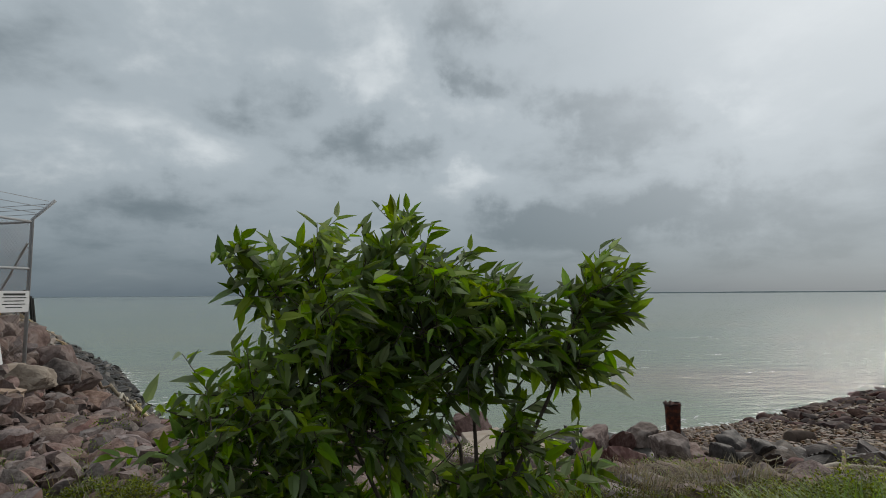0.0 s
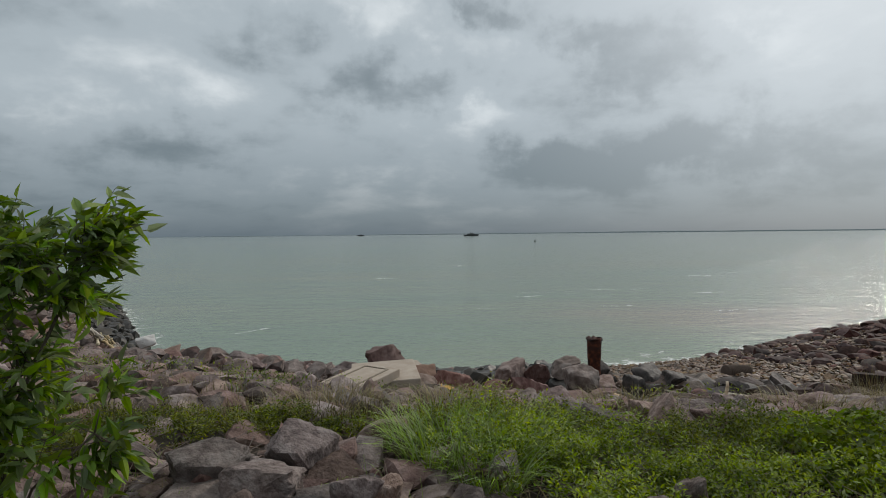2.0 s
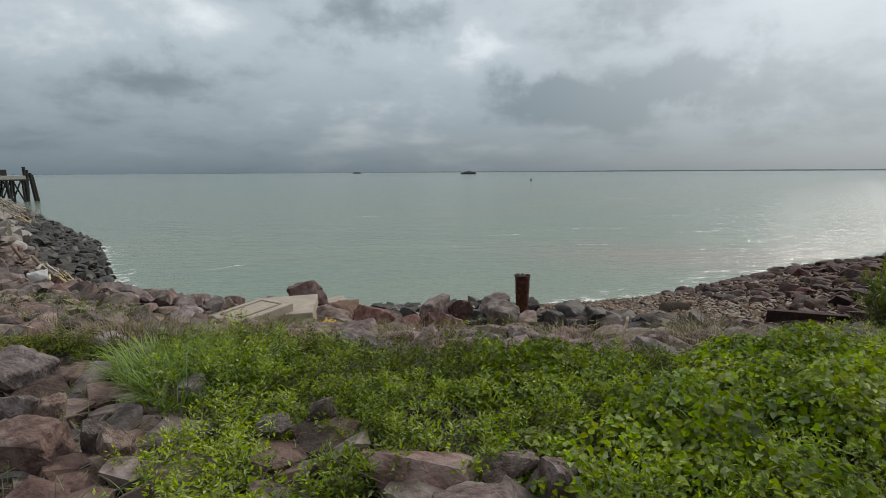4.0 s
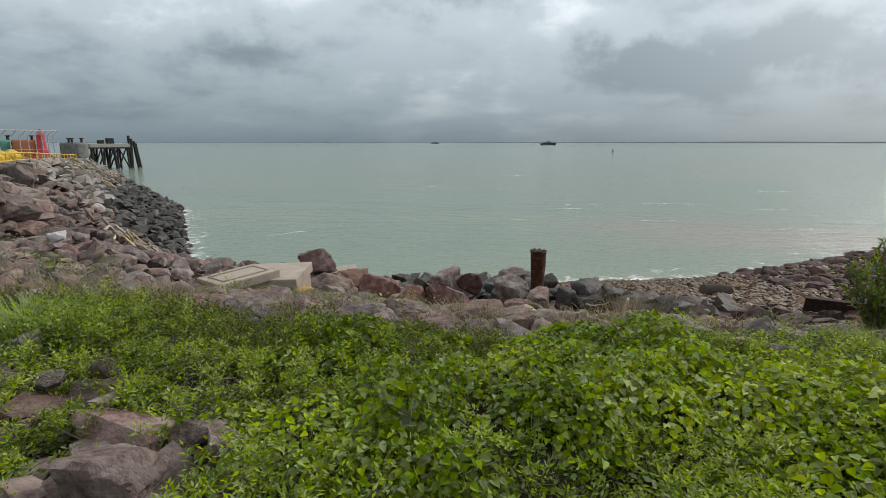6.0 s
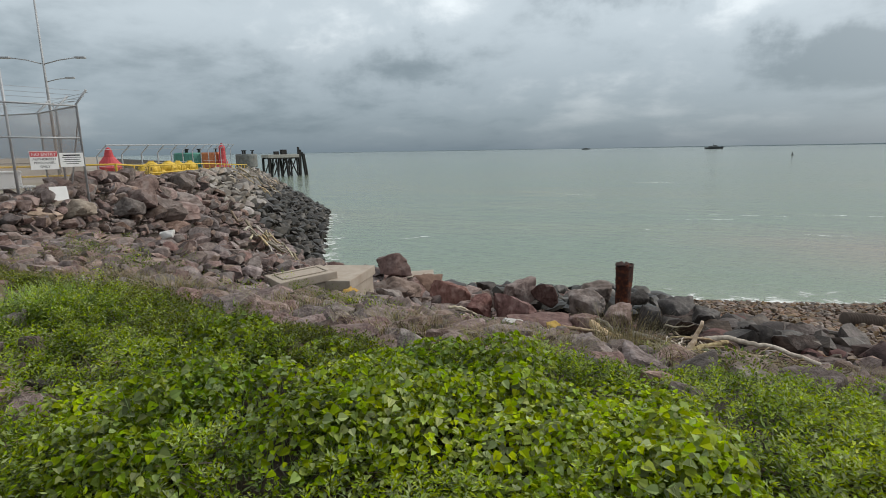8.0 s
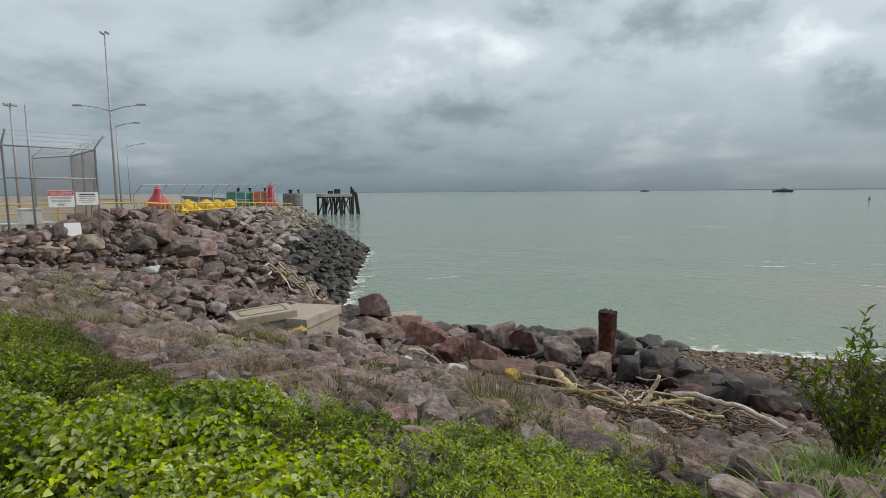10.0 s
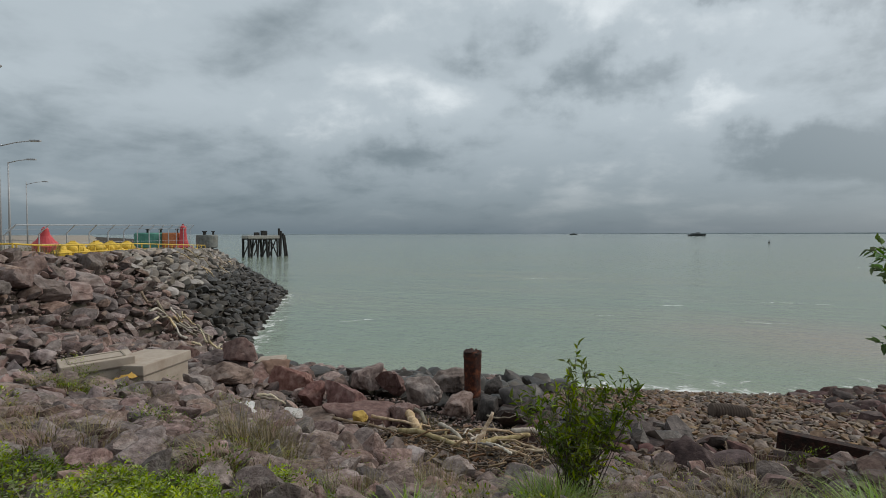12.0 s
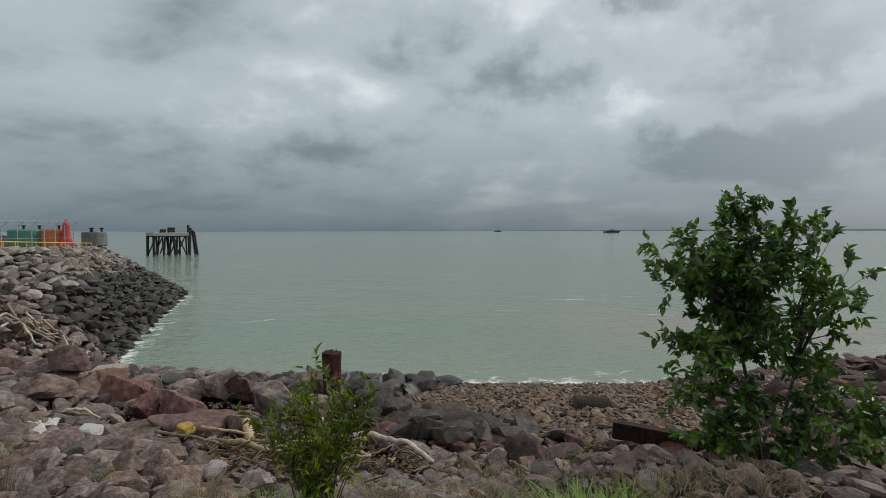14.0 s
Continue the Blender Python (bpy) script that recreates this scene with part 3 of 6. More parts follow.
def in_veg(x, y):
    """The strip of weeds along the top of the bank."""
    return y < np.interp(x, *VEG_EDGE)


def bare_ground(x, y):
    """Patches of stones without weeds."""
    a = ((x - 0.85) / 1.45) ** 2 + ((y - 2.6) / 0.95) ** 2 < 1
    b = ((x - 3.95) / 0.5) ** 2 + ((y - 1.6) / 0.42) ** 2 < 1
    b = b | (((x - 3.15) / 0.3) ** 2 + ((y - 2.1) / 0.3) ** 2 < 1) | (((x - 2.36) / 0.22) ** 2 + ((y - 2.35) / 0.22) ** 2 < 1)
    b = b | (((x - 2.1) / 0.5) ** 2 + ((y - 1.8) / 0.45) ** 2 < 1) | (((x - 5.2) / 0.3) ** 2 + ((y - 2.9) / 0.2) ** 2 < 1)
    return a | b


def keep_off(x, y):
    """Free ground: the slab and the pocket of driftwood."""
    slab = (np.abs(x - 0.7) < 1.05) & (np.abs(y - 8.95) < 1.6)
    drift = ((x - 7.4) / 2.2) ** 2 + ((y - 10.6) / 1.6) ** 2 < 1
    hero = (x > 2.6) & (x < 7.6) & (y > 11.4) & (y < 14.4)
    return slab | drift | hero


def build_rocks():
    r = np.random.default_rng(11)
    # rubble of the upper bank, finer towards the weeds
    def free(x, y):
        return ~in_veg(x, y) & ~keep_off(x, y)
    high = disk_sample((-9, 15.5, 3.5, 7.0, free), 0.035, 0.17, 60000, 21, 1.72, 2.4)
    deep = disk_sample((-9, 15, 7.0, 12.2, free), 0.055, 0.22, 40000, 20, 1.72, 1.9)
    near = np.concatenate([high, deep])
    near[:, 2] *= np.interp(near[:, 0], (10, 12), (1.0, 0.7))
    d = np.hypot(near[:, 0] - 7.0, near[:, 1] - 2.0)
    order = np.argsort(d - near[:, 2] * 30)
    for i in order[:290]:
        x, y, q = near[i]
        boulder(x, y, q, int(r.integers(0, 18)), M_ROCK, "angular purple-grey boulder lying among the bank's rubble", "boulders of the upper bank",
                turn=r.uniform(0, 360), tilt=(r.normal(0, 16), r.normal(0, 16)), scale=tuple(1.05 + r.uniform(-0.2, 0.2, 3)), sink=0.25)
    rest = near[order[290:]]
    small = rest[:, 2] < 0.075
    joined("rubble", ROCK_LOW + SLAB_LOW[:4], rest[~small], M_ROCK_S, "angular purple-grey rubble covering the bank", "rubble", seed=31, sink=0.22)
    joined("rubble", ROCK_FAR, rest[small], M_ROCK_S, "small angular purple-grey rubble between boulders", "rubble", seed=30, sink=0.3)
    # stones among the weeds
    few = disk_sample((-4, 13, 1.9, 4.8, lambda x, y: in_veg(x, y) & ((x < 2.4) | (np.sin(x * 2.3 + y) > 0.9)) & ~((x > -1.3) & (x < 2.6) & (y < 3.1))), 0.03, 0.18, 1300, 27, 1.2, 2.8)
    joined("rubble", ROCK_LOW, few, M_ROCK_S, "angular stones lying among weeds and twigs", "rubble", seed=38, sink=0.15)
    small = disk_sample((-1.3, 4.4, 1.3, 3.3, lambda x, y: bare_ground(x, y)), 0.02, 0.16, 3200, 28, 1.1, 2.0)
    joined("rubble", PEB_LOW, small, M_ROCK_S, "small loose stones on bare soil", "rubble", seed=39, sink=0.3)
    # small broken stone filling the gaps
    fill = disk_sample((-9, 16, 4.2, 15.5, lambda x, y: ~in_veg(x, y) & ~((np.abs(x - 0.75) < 0.6) & (np.abs(y - 9.0) < 0.8))), 0.025, 0.08, 26000, 29, 1.7, 2.6)
    brown = ((fill[:, 0] - 7.4) / 2.4) ** 2 + ((fill[:, 1] - 10.9) / 1.8) ** 2 < 1
    joined("rubble", PEB_LOW, fill[~brown], M_ROCK_S, "small broken purple-grey stone filling the gaps", "rubble", seed=40, sink=-0.7)
    joined("shingle", PEB_LOW, fill[brown], M_PEBBLE, "brown shingle in the driftwood pocket", "shingle", seed=41, sink=0.1)
    # rubble between the bank and the root of the mole
    left = disk_sample((-26, 3.5, 5.5, 24.5, lambda x, y: ~keep_off(x, y) & ((y > 12) | (x < -9)) & (terrain(x, y) > SEA - 0.3) & (mole_sn(x, y)[1] > -0.8) & (mole_sn(x, y)[0] < 14)), 0.09, 0.38, 40000, 22, 1.6, 2.2)
    joined("rubble", ROCK_LOW, left, M_ROCK_S, "heaped purple-grey boulders sloping to the sea", "rubble", seed=32, sink=0.3)
    # the mole's own armour
    mole = disk_sample((-52, -8, 14, 60, lambda x, y: (mole_sn(x, y)[1] > -1.0) & (mole_sn(x, y)[0] > 13) & (terrain(x, y) > SEA - 0.1)), 0.14, 0.44, 50000, 23, 1.5, 2.0)
    z = terrain(mole[:, 0], mole[:, 1])
    wet = z + r.normal(0, 0.3, len(z)) < -2.0
    joined("riprap", ROCK_FAR, mole[~wet], M_ROCK_GREY, "pale grey armour stone on the mole's upper face", "riprap", seed=33, sink=0.25)
    joined("riprap", ROCK_FAR, mole[wet], M_ROCK_WET, "dark wet armour stone at the mole's waterline", "riprap", seed=34, sink=0.25)
    # the foreshore of flat maroon slabs
    bank = disk_sample((8, 60, 8.5, 58, lambda x, y: (y > 12 - 0.3 * (x - 9)) & (y > 9) & (y < shore_y(x) + 0.6) & ~keep_off(x, y) & ~((x < 15) & (y > 14) & (y > 18 - (x - 6)))), 0.07, 0.42, 40000, 24, 1.3, 4.0)
    upper = bank[:, 1] < 12.2
    top = bank[upper & (bank[:, 0] > 15)]
    top[:, 2] *= 0.6
    joined("rubble", ROCK_LOW, top, M_ROCK_S, "rounded pinkish-grey rubble below the tree", "rubble", seed=46, sink=0.15, tilt=0.3)
    bank = bank[~upper]
    big = (bank[:, 2] > 0.17) & (bank[:, 1] < 26)
    joined("rubble", SLAB_FAR + ROCK_FAR[:5], bank[~big], M_ROCK_MAROON, "small flat dark maroon stones of the foreshore", "rubble", seed=42, sink=0.12, tilt=0.25)
    bank = bank[big]
    joined("rubble", SLAB_LOW + ROCK_LOW[:8], bank, M_ROCK_MAROON, "flat dark maroon stones of the foreshore", "rubble", seed=35, sink=0.12, tilt=0.25)
    # shingle of the little beach
    peb = disk_sample((5.5, 22, 12.5, 28.5, lambda x, y: (y > 12.5) & (y < shore_y(x) + 0.3) & ~((x < 7.5) & (y < 15.8))), 0.035, 0.14, 24000, 25, 1.2, 3.0)
    joined("shingle", PEB_LOW, peb, M_PEBBLE, "brown and rust-coloured beach shingle", "shingle", seed=36, sink=0.3)
    # dark stones above the beach
    dark = disk_sample((6.6, 11.2, 11.9, 15.4, lambda x, y: ((x - 8.9) / 1.9) ** 2 + ((y - 13.9) / 1.2) ** 2 < 1), 0.1, 0.42, 1500, 44, 0.95, 2.5)
    joined("rubble", ROCK_LOW + SLAB_LOW[:4], dark, M_ROCK_DARK, "dark grey boulders at the top of the beach", "rubble", seed=45, sink=0.25)
    # rocks at the water's edge from the mole to the post
    edge = disk_sample((-14, 6.5, 14, 24.6, lambda x, y: (x > -2) & (y > 13.0) & ~keep_off(x, y)), 0.18, 0.5, 4000, 26, 1.4, 2.0)
    joined("rubble", ROCK_LOW, edge, M_ROCK_WET, "dark wet boulders at the water's edge", "rubble", seed=37, sink=0.3)


build_rocks()

# ---- single rocks ----
HERO_RED = [   # x, y, z of the middle, half width, half height
    (3.73, 12.1, -2.19, 0.48, 0.40), (4.53, 11.5, -2.38, 0.63, 0.27), (4.1, 13.6, -2.23, 0.33, 0.29), (2.89, 12.0, -2.25, 0.35, 0.28),
    (1.96, 12.4, -2.2, 0.44, 0.41), (0.41, 12.3, -1.43, 0.5, 0.33),
]
HERO_PURPLE = [
    (3.42, 13.5, -2.1, 0.41, 0.37), (5.2, 13.2, -2.21, 0.47, 0.36), (5.14, 14.8, -2.37, 0.45, 0.33), (5.94, 13.6, -2.59, 0.36, 0.33),
    (5.41, 11.8, -2.34, 0.31, 0.28), (3.64, 11.0, -2.39, 0.6, 0.27), (-0.72, 12.4, -1.75, 0.6, 0.24), (0.91, 11.2, -1.7, 0.7, 0.3),
]
HERO_BLACK = [
    (6.66, 13.6, -2.62, 0.38, 0.38), (7.24, 14.2, -2.63, 0.48, 0.41), (7.85, 13.9, -2.57, 0.4, 0.3), (6.25, 15.3, -2.52, 0.25, 0.22),
    (1.79, 15.6, -2.71, 0.34, 0.23), (1.75, 15.0, -2.95, 0.29, 0.26), (8.91, 13.0, -2.45, 0.42, 0.26), (8.35, 13.0, -2.81, 0.37, 0.25),
]
NEAR_ROCKS = [
    (1.86, 2.11, 0.16, 0.23, 0.12), (0.99, 2.26, 0.16, 0.16, 0.13), (1.36, 2.06, 0.16, 0.11, 0.09), (1.6, 2.18, 0.16, 0.15, 0.09),
    (0.98, 2.62, 0.16, 0.22, 0.11), (1.06, 2.99, 0.16, 0.2, 0.14), (0.59, 2.85, 0.16, 0.23, 0.13), (2.11, 2.18, 0.16, 0.1, 0.09),
    (2.25, 2.13, 0.16, 0.08, 0.08), (1.51, 2.46, 0.16, 0.12, 0.1), (1.65, 2.51, 0.16, 0.08, 0.08), (2.28, 2.81, 0.16, 0.09, 0.07),
    (3.17, 2.49, 0.16, 0.09, 0.09), (2.96, 2.32, 0.16, 0.09, 0.04), (3.98, 1.62, 0.16, 0.19, 0.16), (3.72, 2.02, 0.12, 0.26, 0.13), (4.3, 1.85, 0.12, 0.11, 0.13),
    (4.13, 1.98, 0.16, 0.11, 0.05), (4.14, 1.4, 0.08, 0.15, 0.07),
]


def place_rocks(rows, mat, label, group, seed):
    r = random.Random(seed)
    for x, y, z, w, h in rows:
        hull = w * 0.86
        top, low = z + h, min(z - h, max(float(terrain(x, y)) - 0.12, z - 1.25 * h))
        mid, half = (top + low) / 2, (top - low) / 2
        boulder(x, y, 1.0, r.randrange(18), mat, label, group, z=mid, turn=r.uniform(-25, 25) + 180 * r.randrange(2), tilt=(r.uniform(-9, 9), r.uniform(-9, 9)),
                scale=(hull * (0.98 if mat is M_ROCK_BLACK else 1.16), hull * r.uniform(0.9, 1.15), half * 1.5), sink=0.0)


place_rocks(HERO_RED, M_ROCK_RED, "large dark red boulder beside the rusted pile", "boulders round the pile", 1)
place_rocks(HERO_PURPLE, M_ROCK, "large purple-grey boulder beside the rusted pile", "boulders round the pile", 2)
place_rocks(HERO_BLACK, M_ROCK_BLACK, "black angular boulder above the beach", "boulders round the pile", 3)
place_rocks([(1.4, 8.3, -1.36, 0.28, 0.22), (1.0, 8.0, -1.42, 0.26, 0.2), (1.8, 8.65, -1.5, 0.3, 0.24), (0.6, 7.6, -1.3, 0.22, 0.16), (1.85, 9.25, -1.5, 0.3, 0.25), (0.1, 7.5, -1.22, 0.24, 0.16), (1.75, 9.8, -1.5, 0.28, 0.22)],
            M_ROCK, "purple-grey stone heaped against the concrete lids", "stones at the concrete lids", 12)
place_rocks(NEAR_ROCKS, M_ROCK, "pinkish-grey angular boulder among weeds beside the path", "boulders beside the path", 4)
place_rocks([(1.28, 2.36, 0.1, 0.19, 0.08), (3.8, 2.2, 0.1, 0.09, 0.05)], M_ROCK_BLACK, "flat dark grey stone among paler boulders beside the path", "boulders beside the path", 5)
place_rocks([(1.2, 12.6, -2.12, 0.36, 0.34)], M_ROCK_ORANGE, "rounded orange-brown boulder below the concrete lids", "boulders round the pile", 6)
place_rocks([(-9.6, 11.6, 0.25, 0.6, 0.42), (-8.8, 11.9, 0.05, 0.55, 0.4), (-10.8, 13.0, 0.2, 0.75, 0.5), (-9.4, 12.9, -0.4, 0.8, 0.5), (-12.0, 14.4, 0.1, 0.7, 0.5),
             (-10.6, 14.6, -0.6, 0.9, 0.55), (-12.6, 16.2, -0.4, 0.9, 0.6), (-8.0, 10.8, 0.0, 0.5, 0.35), (-11.4, 16.4, -1.3, 0.8, 0.55), (-13.6, 17.4, 0.1, 0.7, 0.5)],
            M_ROCK, "big maroon armour stone heaped below the fence", "armour stones at the mole's root", 8)
place_rocks([(-7.1, 8.85, 0.12, 0.5, 0.34), (-7.0, 7.7, 0.02, 0.6, 0.28)], material("tan_rock", [(0.22, 0.165, 0.12), (0.32, 0.25, 0.19), (0.4, 0.33, 0.26)], 3.0, 0.9, 0.8, 10, "object", 0.2), "pale tan boulder at the foot of the fence", "boulders below the fence", 9)
_b = boulder(4.97, 10.83, 0.17, 9, material("ochre_stone", [(0.42, 0.27, 0.06), (0.5, 0.34, 0.1)], 6, 0.85), "small ochre-yellow stone on the driftwood", z=-2.18, scale=(0.9, 0.9, 1.3))
_b = boulder(-2.95, 8.35, 0.17, 5, material("white_stone", [(0.5, 0.48, 0.46), (0.62, 0.6, 0.58)], 6, 0.85), "pale whitish stone among purple rubble", z=-0.3)
_b = boulder(4.6, 9.2, 0.2, 7, material("lichen_stone", [(0.4, 0.38, 0.36), (0.52, 0.5, 0.48)], 6, 0.85), "pale flat stone among the rubble", z=-1.65, scale=(1.3, 0.9, 0.6))

# ---- rusted pile ----


def build_pile():
    base = float(terrain(5.92, 14.6))
    t = thing("mooring_pile", pose(5.92, 14.62, base), "rusted steel pile with a crumbling dark top", "post")
    bm = bmesh.new()
    n, H = 22, -1.5 - base
    rings = []
    for i in range(15):
        z = -0.3 + (H + 0.3) * i / 14
        r0 = 0.205 * (1 + 0.06 * (i > 12) - 0.05 * (0.3 < i / 14 < 0.7))
        ring = []
        for k in range(n):
            a = 2 * math.pi * k / n
            sq = 1 / max(abs(math.cos(a + 0.3)), abs(math.sin(a + 0.3))) ** 0.75 * 0.9
            rr = r0 * sq * (1 + 0.07 * noise.noise((math.cos(a) * 2, math.sin(a) * 2, z * 2.2)))
            zz = z + (0.05 * noise.noise((math.cos(a) * 3, math.sin(a) * 3, 9)) if i == 14 else 0)
            ring.append(bm.verts.new((rr * math.cos(a), rr * math.sin(a), zz)))
        rings.append(ring)
    for a, b in zip(rings, rings[1:]):
        for k in range(n):
            bm.faces.new((a[k], a[(k + 1) % n], b[(k + 1) % n], b[k]))
    c = bm.verts.new((0, 0, H - 0.1))
    for k in range(n):
        bm.faces.new((rings[-1][k], rings[-1][(k + 1) % n], c))
    part("shaft", bm, M_RUST, t, smooth=True)
    bm = bmesh.new()
    add_tube(bm, [(0.208 * math.cos(a), 0.208 * math.sin(a), H - 0.03 + 0.02 * math.sin(3 * a)) for a in np.linspace(0, 6.283, 25)], [0.024 + 0.005 * math.sin(5 * a) for a in np.linspace(0, 6.283, 25)], 6)
    part("collar", bm, material("black_scale", [(0.02, 0.014, 0.012), (0.05, 0.03, 0.025)], 9, 0.9, 0.7, 30), t, "dark flaking rust at the pile's head", smooth=True)
    bm = bmesh.new()
    add_box(bm, (0.85, -0.75, 0.1), (0.16, 0.14, 0.34), 0.02)
    ob = part("post_stub", bm, M_RUST, None, smooth=False)
    ob.matrix_basis = pose(5.92, 14.62, base)
    tagged(ob, "short rusted steel stub beside the boulders", "post")


build_pile()

# ---- concrete lids ----


def build_lids():
    def lid(x, y, z, turn, w, d, h, inset, label):
        t = thing("concrete_lid", pose(x, y, z, 1.5, -2, turn), label, "concrete slab", "concrete lids on the bank")
        bm = bmesh.new()
        add_box(bm, (0, 0, -h / 2), (w, d, h), 0.02)
        part("slab", bm, M_CONC, t)
        bm = bmesh.new()
        add_box(bm, (0, 0, -h - 0.3), (w - 0.1, d - 0.1, 0.62), 0.015)
        part("plinth", bm, M_CONC, t)
        if inset:
            bm = bmesh.new()
            for a, b, cx, cy in ((w - 0.3, 0.035, 0, d / 2 - 0.15), (w - 0.3, 0.035, 0, -d / 2 + 0.15), (0.035, d - 0.3, w / 2 - 0.15, 0), (0.035, d - 0.3, -w / 2 + 0.15, 0)):
                add_box(bm, (cx, cy, 0.002), (a, b, 0.022), 0.004)
            part("rim", bm, material("dark_joint", [(0.2, 0.17, 0.13), (0.28, 0.24, 0.19)], 8, 0.9), t)
    lid(0.47, 8.53, -0.87, 64, 1.2, 0.76, 0.17, True, "weathered beige concrete lid with a sunken rim, tilted on rubble")
    lid(0.75, 9.32, -1.0, 10, 1.18, 1.3, 0.2, False, "weathered beige concrete block lying half under another lid")
    bm = bmesh.new()
    add_box(bm, (0, 0, 0), (0.7, 0.5, 0.12), 0.02)
    ob = part("concrete_lid", bm, M_CONC)
    ob.matrix_basis = pose(0.85, 12.9, -1.86, 6, -4, 25)
    tagged(ob, "broken flat piece of pale concrete among boulders", "concrete slab", "concrete lids on the bank")


build_lids()

# ---- driftwood ----


def log(pts, r0, r1, label, name="driftwood_log", mat=None, seed=0):
    """A bent bleached limb through points given over the ground."""
    rr = random.Random(seed)
    fine, n = [], len(pts)
    for i in range(n - 1):
        for k in range(4):
            u = k / 4
            fine.append(tuple(pts[i][j] * (1 - u) + pts[i + 1][j] * u + (rr.uniform(-0.018, 0.018) if (i or k) else 0) for j in range(3)))
    fine.append(tuple(pts[-1]))
    m = len(fine)
    bm = bmesh.new()
    add_tube(bm, fine, [0.72 * (r0 + (r1 - r0) * i / (m - 1) + rr.uniform(-0.06, 0.06) * r0) for i in range(m)], 8)
    ob = part(name, bm, mat or M_DRIFT, smooth=True)
    return tagged(ob, label, "driftwood", "driftwood below the bank")


def build_driftwood():
    def g(x, y, h):
        return (x, y, float(terrain(x, y)) + h + 0.14)
    bleached = "bleached bent branch lying on the shingle"
    log([g(5.3, 12.1, 0.22), g(5.55, 11.75, 0.2), g(5.8, 11.5, 0.12), g(6.14, 11.1, 0.06)], 0.12, 0.12, "thick bleached trunk leaning on the boulders", seed=2)
    log([g(5.45, 12.0, 0.3), g(5.9, 11.7, 0.25), g(6.1, 11.45, 0.1)], 0.07, 0.05, bleached, seed=31)
    log([g(5.61, 10.82, 0.06), g(6.0, 10.75, 0.12), g(6.38, 10.78, 0.1), g(6.66, 11.07, 0.12)], 0.05, 0.04, bleached, seed=1)
    log([g(5.97, 10.66, 0.1), g(6.4, 10.5, 0.16), g(6.73, 10.39, 0.12), g(7.35, 10.19, 0.05)], 0.085, 0.055, bleached, seed=3)
    log([g(6.47, 11.35, 0.16), g(6.9, 10.95, 0.22), g(7.32, 10.53, 0.1)], 0.065, 0.04, "grey-brown weathered branch across the heap", seed=11)
    log([g(7.5, 10.6, 0.1), g(7.6, 10.8, 0.35), g(7.7, 10.95, 0.66)], 0.075, 0.04, "upright fork of a bleached branch", seed=4)
    log([g(7.48, 10.55, 0.08), g(7.84, 11.2, 0.14), g(8.18, 11.68, 0.14)], 0.08, 0.065, bleached, seed=5)
    log([g(7.8, 11.83, 0.12), g(8.2, 11.82, 0.2), g(8.55, 11.72, 0.16), g(8.9, 11.78, 0.14), g(9.28, 11.45, 0.1), g(9.6, 11.15, 0.06)], 0.085, 0.05, bleached, seed=6)
    log([g(4.51, 10.57, 0.14), g(5.33, 10.69, 0.12), g(6.05, 10.35, 0.1)], 0.045, 0.03, "dark thin stick on the shingle", seed=8)
    log([g(7.12, 10.35, 0.08), g(7.7, 10.5, 0.14), g(8.5, 10.52, 0.06)], 0.055, 0.03, bleached, seed=7)
    log([g(6.54, 10.69, 0.08), g(7.1, 10.6, 0.16), g(7.74, 10.44, 0.1)], 0.06, 0.04, bleached, seed=12)
    log([g(5.1, 11.05, 0.2), g(5.6, 11.1, 0.18), g(6.3, 11.3, 0.1)], 0.05, 0.03, bleached, seed=9)
    log([g(2.9, 10.2, 0.2), g(3.1, 10.4, 0.27), g(3.5, 10.35, 0.2)], 0.05, 0.03, "short pale curved branch among rubble", seed=10)
    log([g(3.1, 10.1, 0.2), g(3.45, 10.2, 0.24)], 0.045, 0.03, "short pale curved branch among rubble", seed=13)
    rr = random.Random(4)
    for i in range(20):
        x, y = 7.3 + rr.gauss(0, 1.0), 10.9 + rr.gauss(0, 0.5)
        a, L = rr.uniform(0, 3.14), rr.uniform(0.3, 0.9)
        pts = [g(x + math.cos(a) * L * (k / 2 - 0.5), y + math.sin(a) * L * (k / 2 - 0.5), 0.1 + rr.uniform(-0.03, 0.12)) for k in range(3)]
        log(pts, rr.uniform(0.02, 0.04), 0.014, "thin bleached branch in the heap of driftwood", "driftwood_branch", seed=100 + i)
    # sticks caught on the flank of the mole
    for i in range(24):
        s, n = rr.gauss(8.6, 0.8), rr.gauss(4.4, 0.7)
        x, y = MOLE_A[0] + MOLE_D[0] * s + MOLE_N[0] * n, MOLE_A[1] + MOLE_D[1] * s + MOLE_N[1] * n
        a, L = rr.uniform(0, 3.1), rr.uniform(0.5, 1.3)
        pts = [g(x + math.cos(a) * L * (k / 2 - 0.5), y + math.sin(a) * L * (k / 2 - 0.5), 0.5 + rr.uniform(-0.1, 0.25)) for k in range(3)]
        log(pts, 0.085, 0.045, "pale stick caught among the mole's stones", "driftwood_stick", seed=20 + i)
    for i in range(14):
        s, n = rr.uniform(22, 40), rr.uniform(0.6, 2.8)
        x, y = MOLE_A[0] + MOLE_D[0] * s + MOLE_N[0] * n, MOLE_A[1] + MOLE_D[1] * s + MOLE_N[1] * n
        a, L = rr.uniform(0, 3.1), rr.uniform(0.6, 1.5)
        pts = [g(x + math.cos(a) * L * (k / 2 - 0.5), y + math.sin(a) * L * (k / 2 - 0.5), 0.45 + rr.uniform(-0.15, 0.2)) for k in range(3)]
        log(pts, 0.07, 0.035, "pale stick caught among the mole's stones", "driftwood_stick", seed=50 + i)
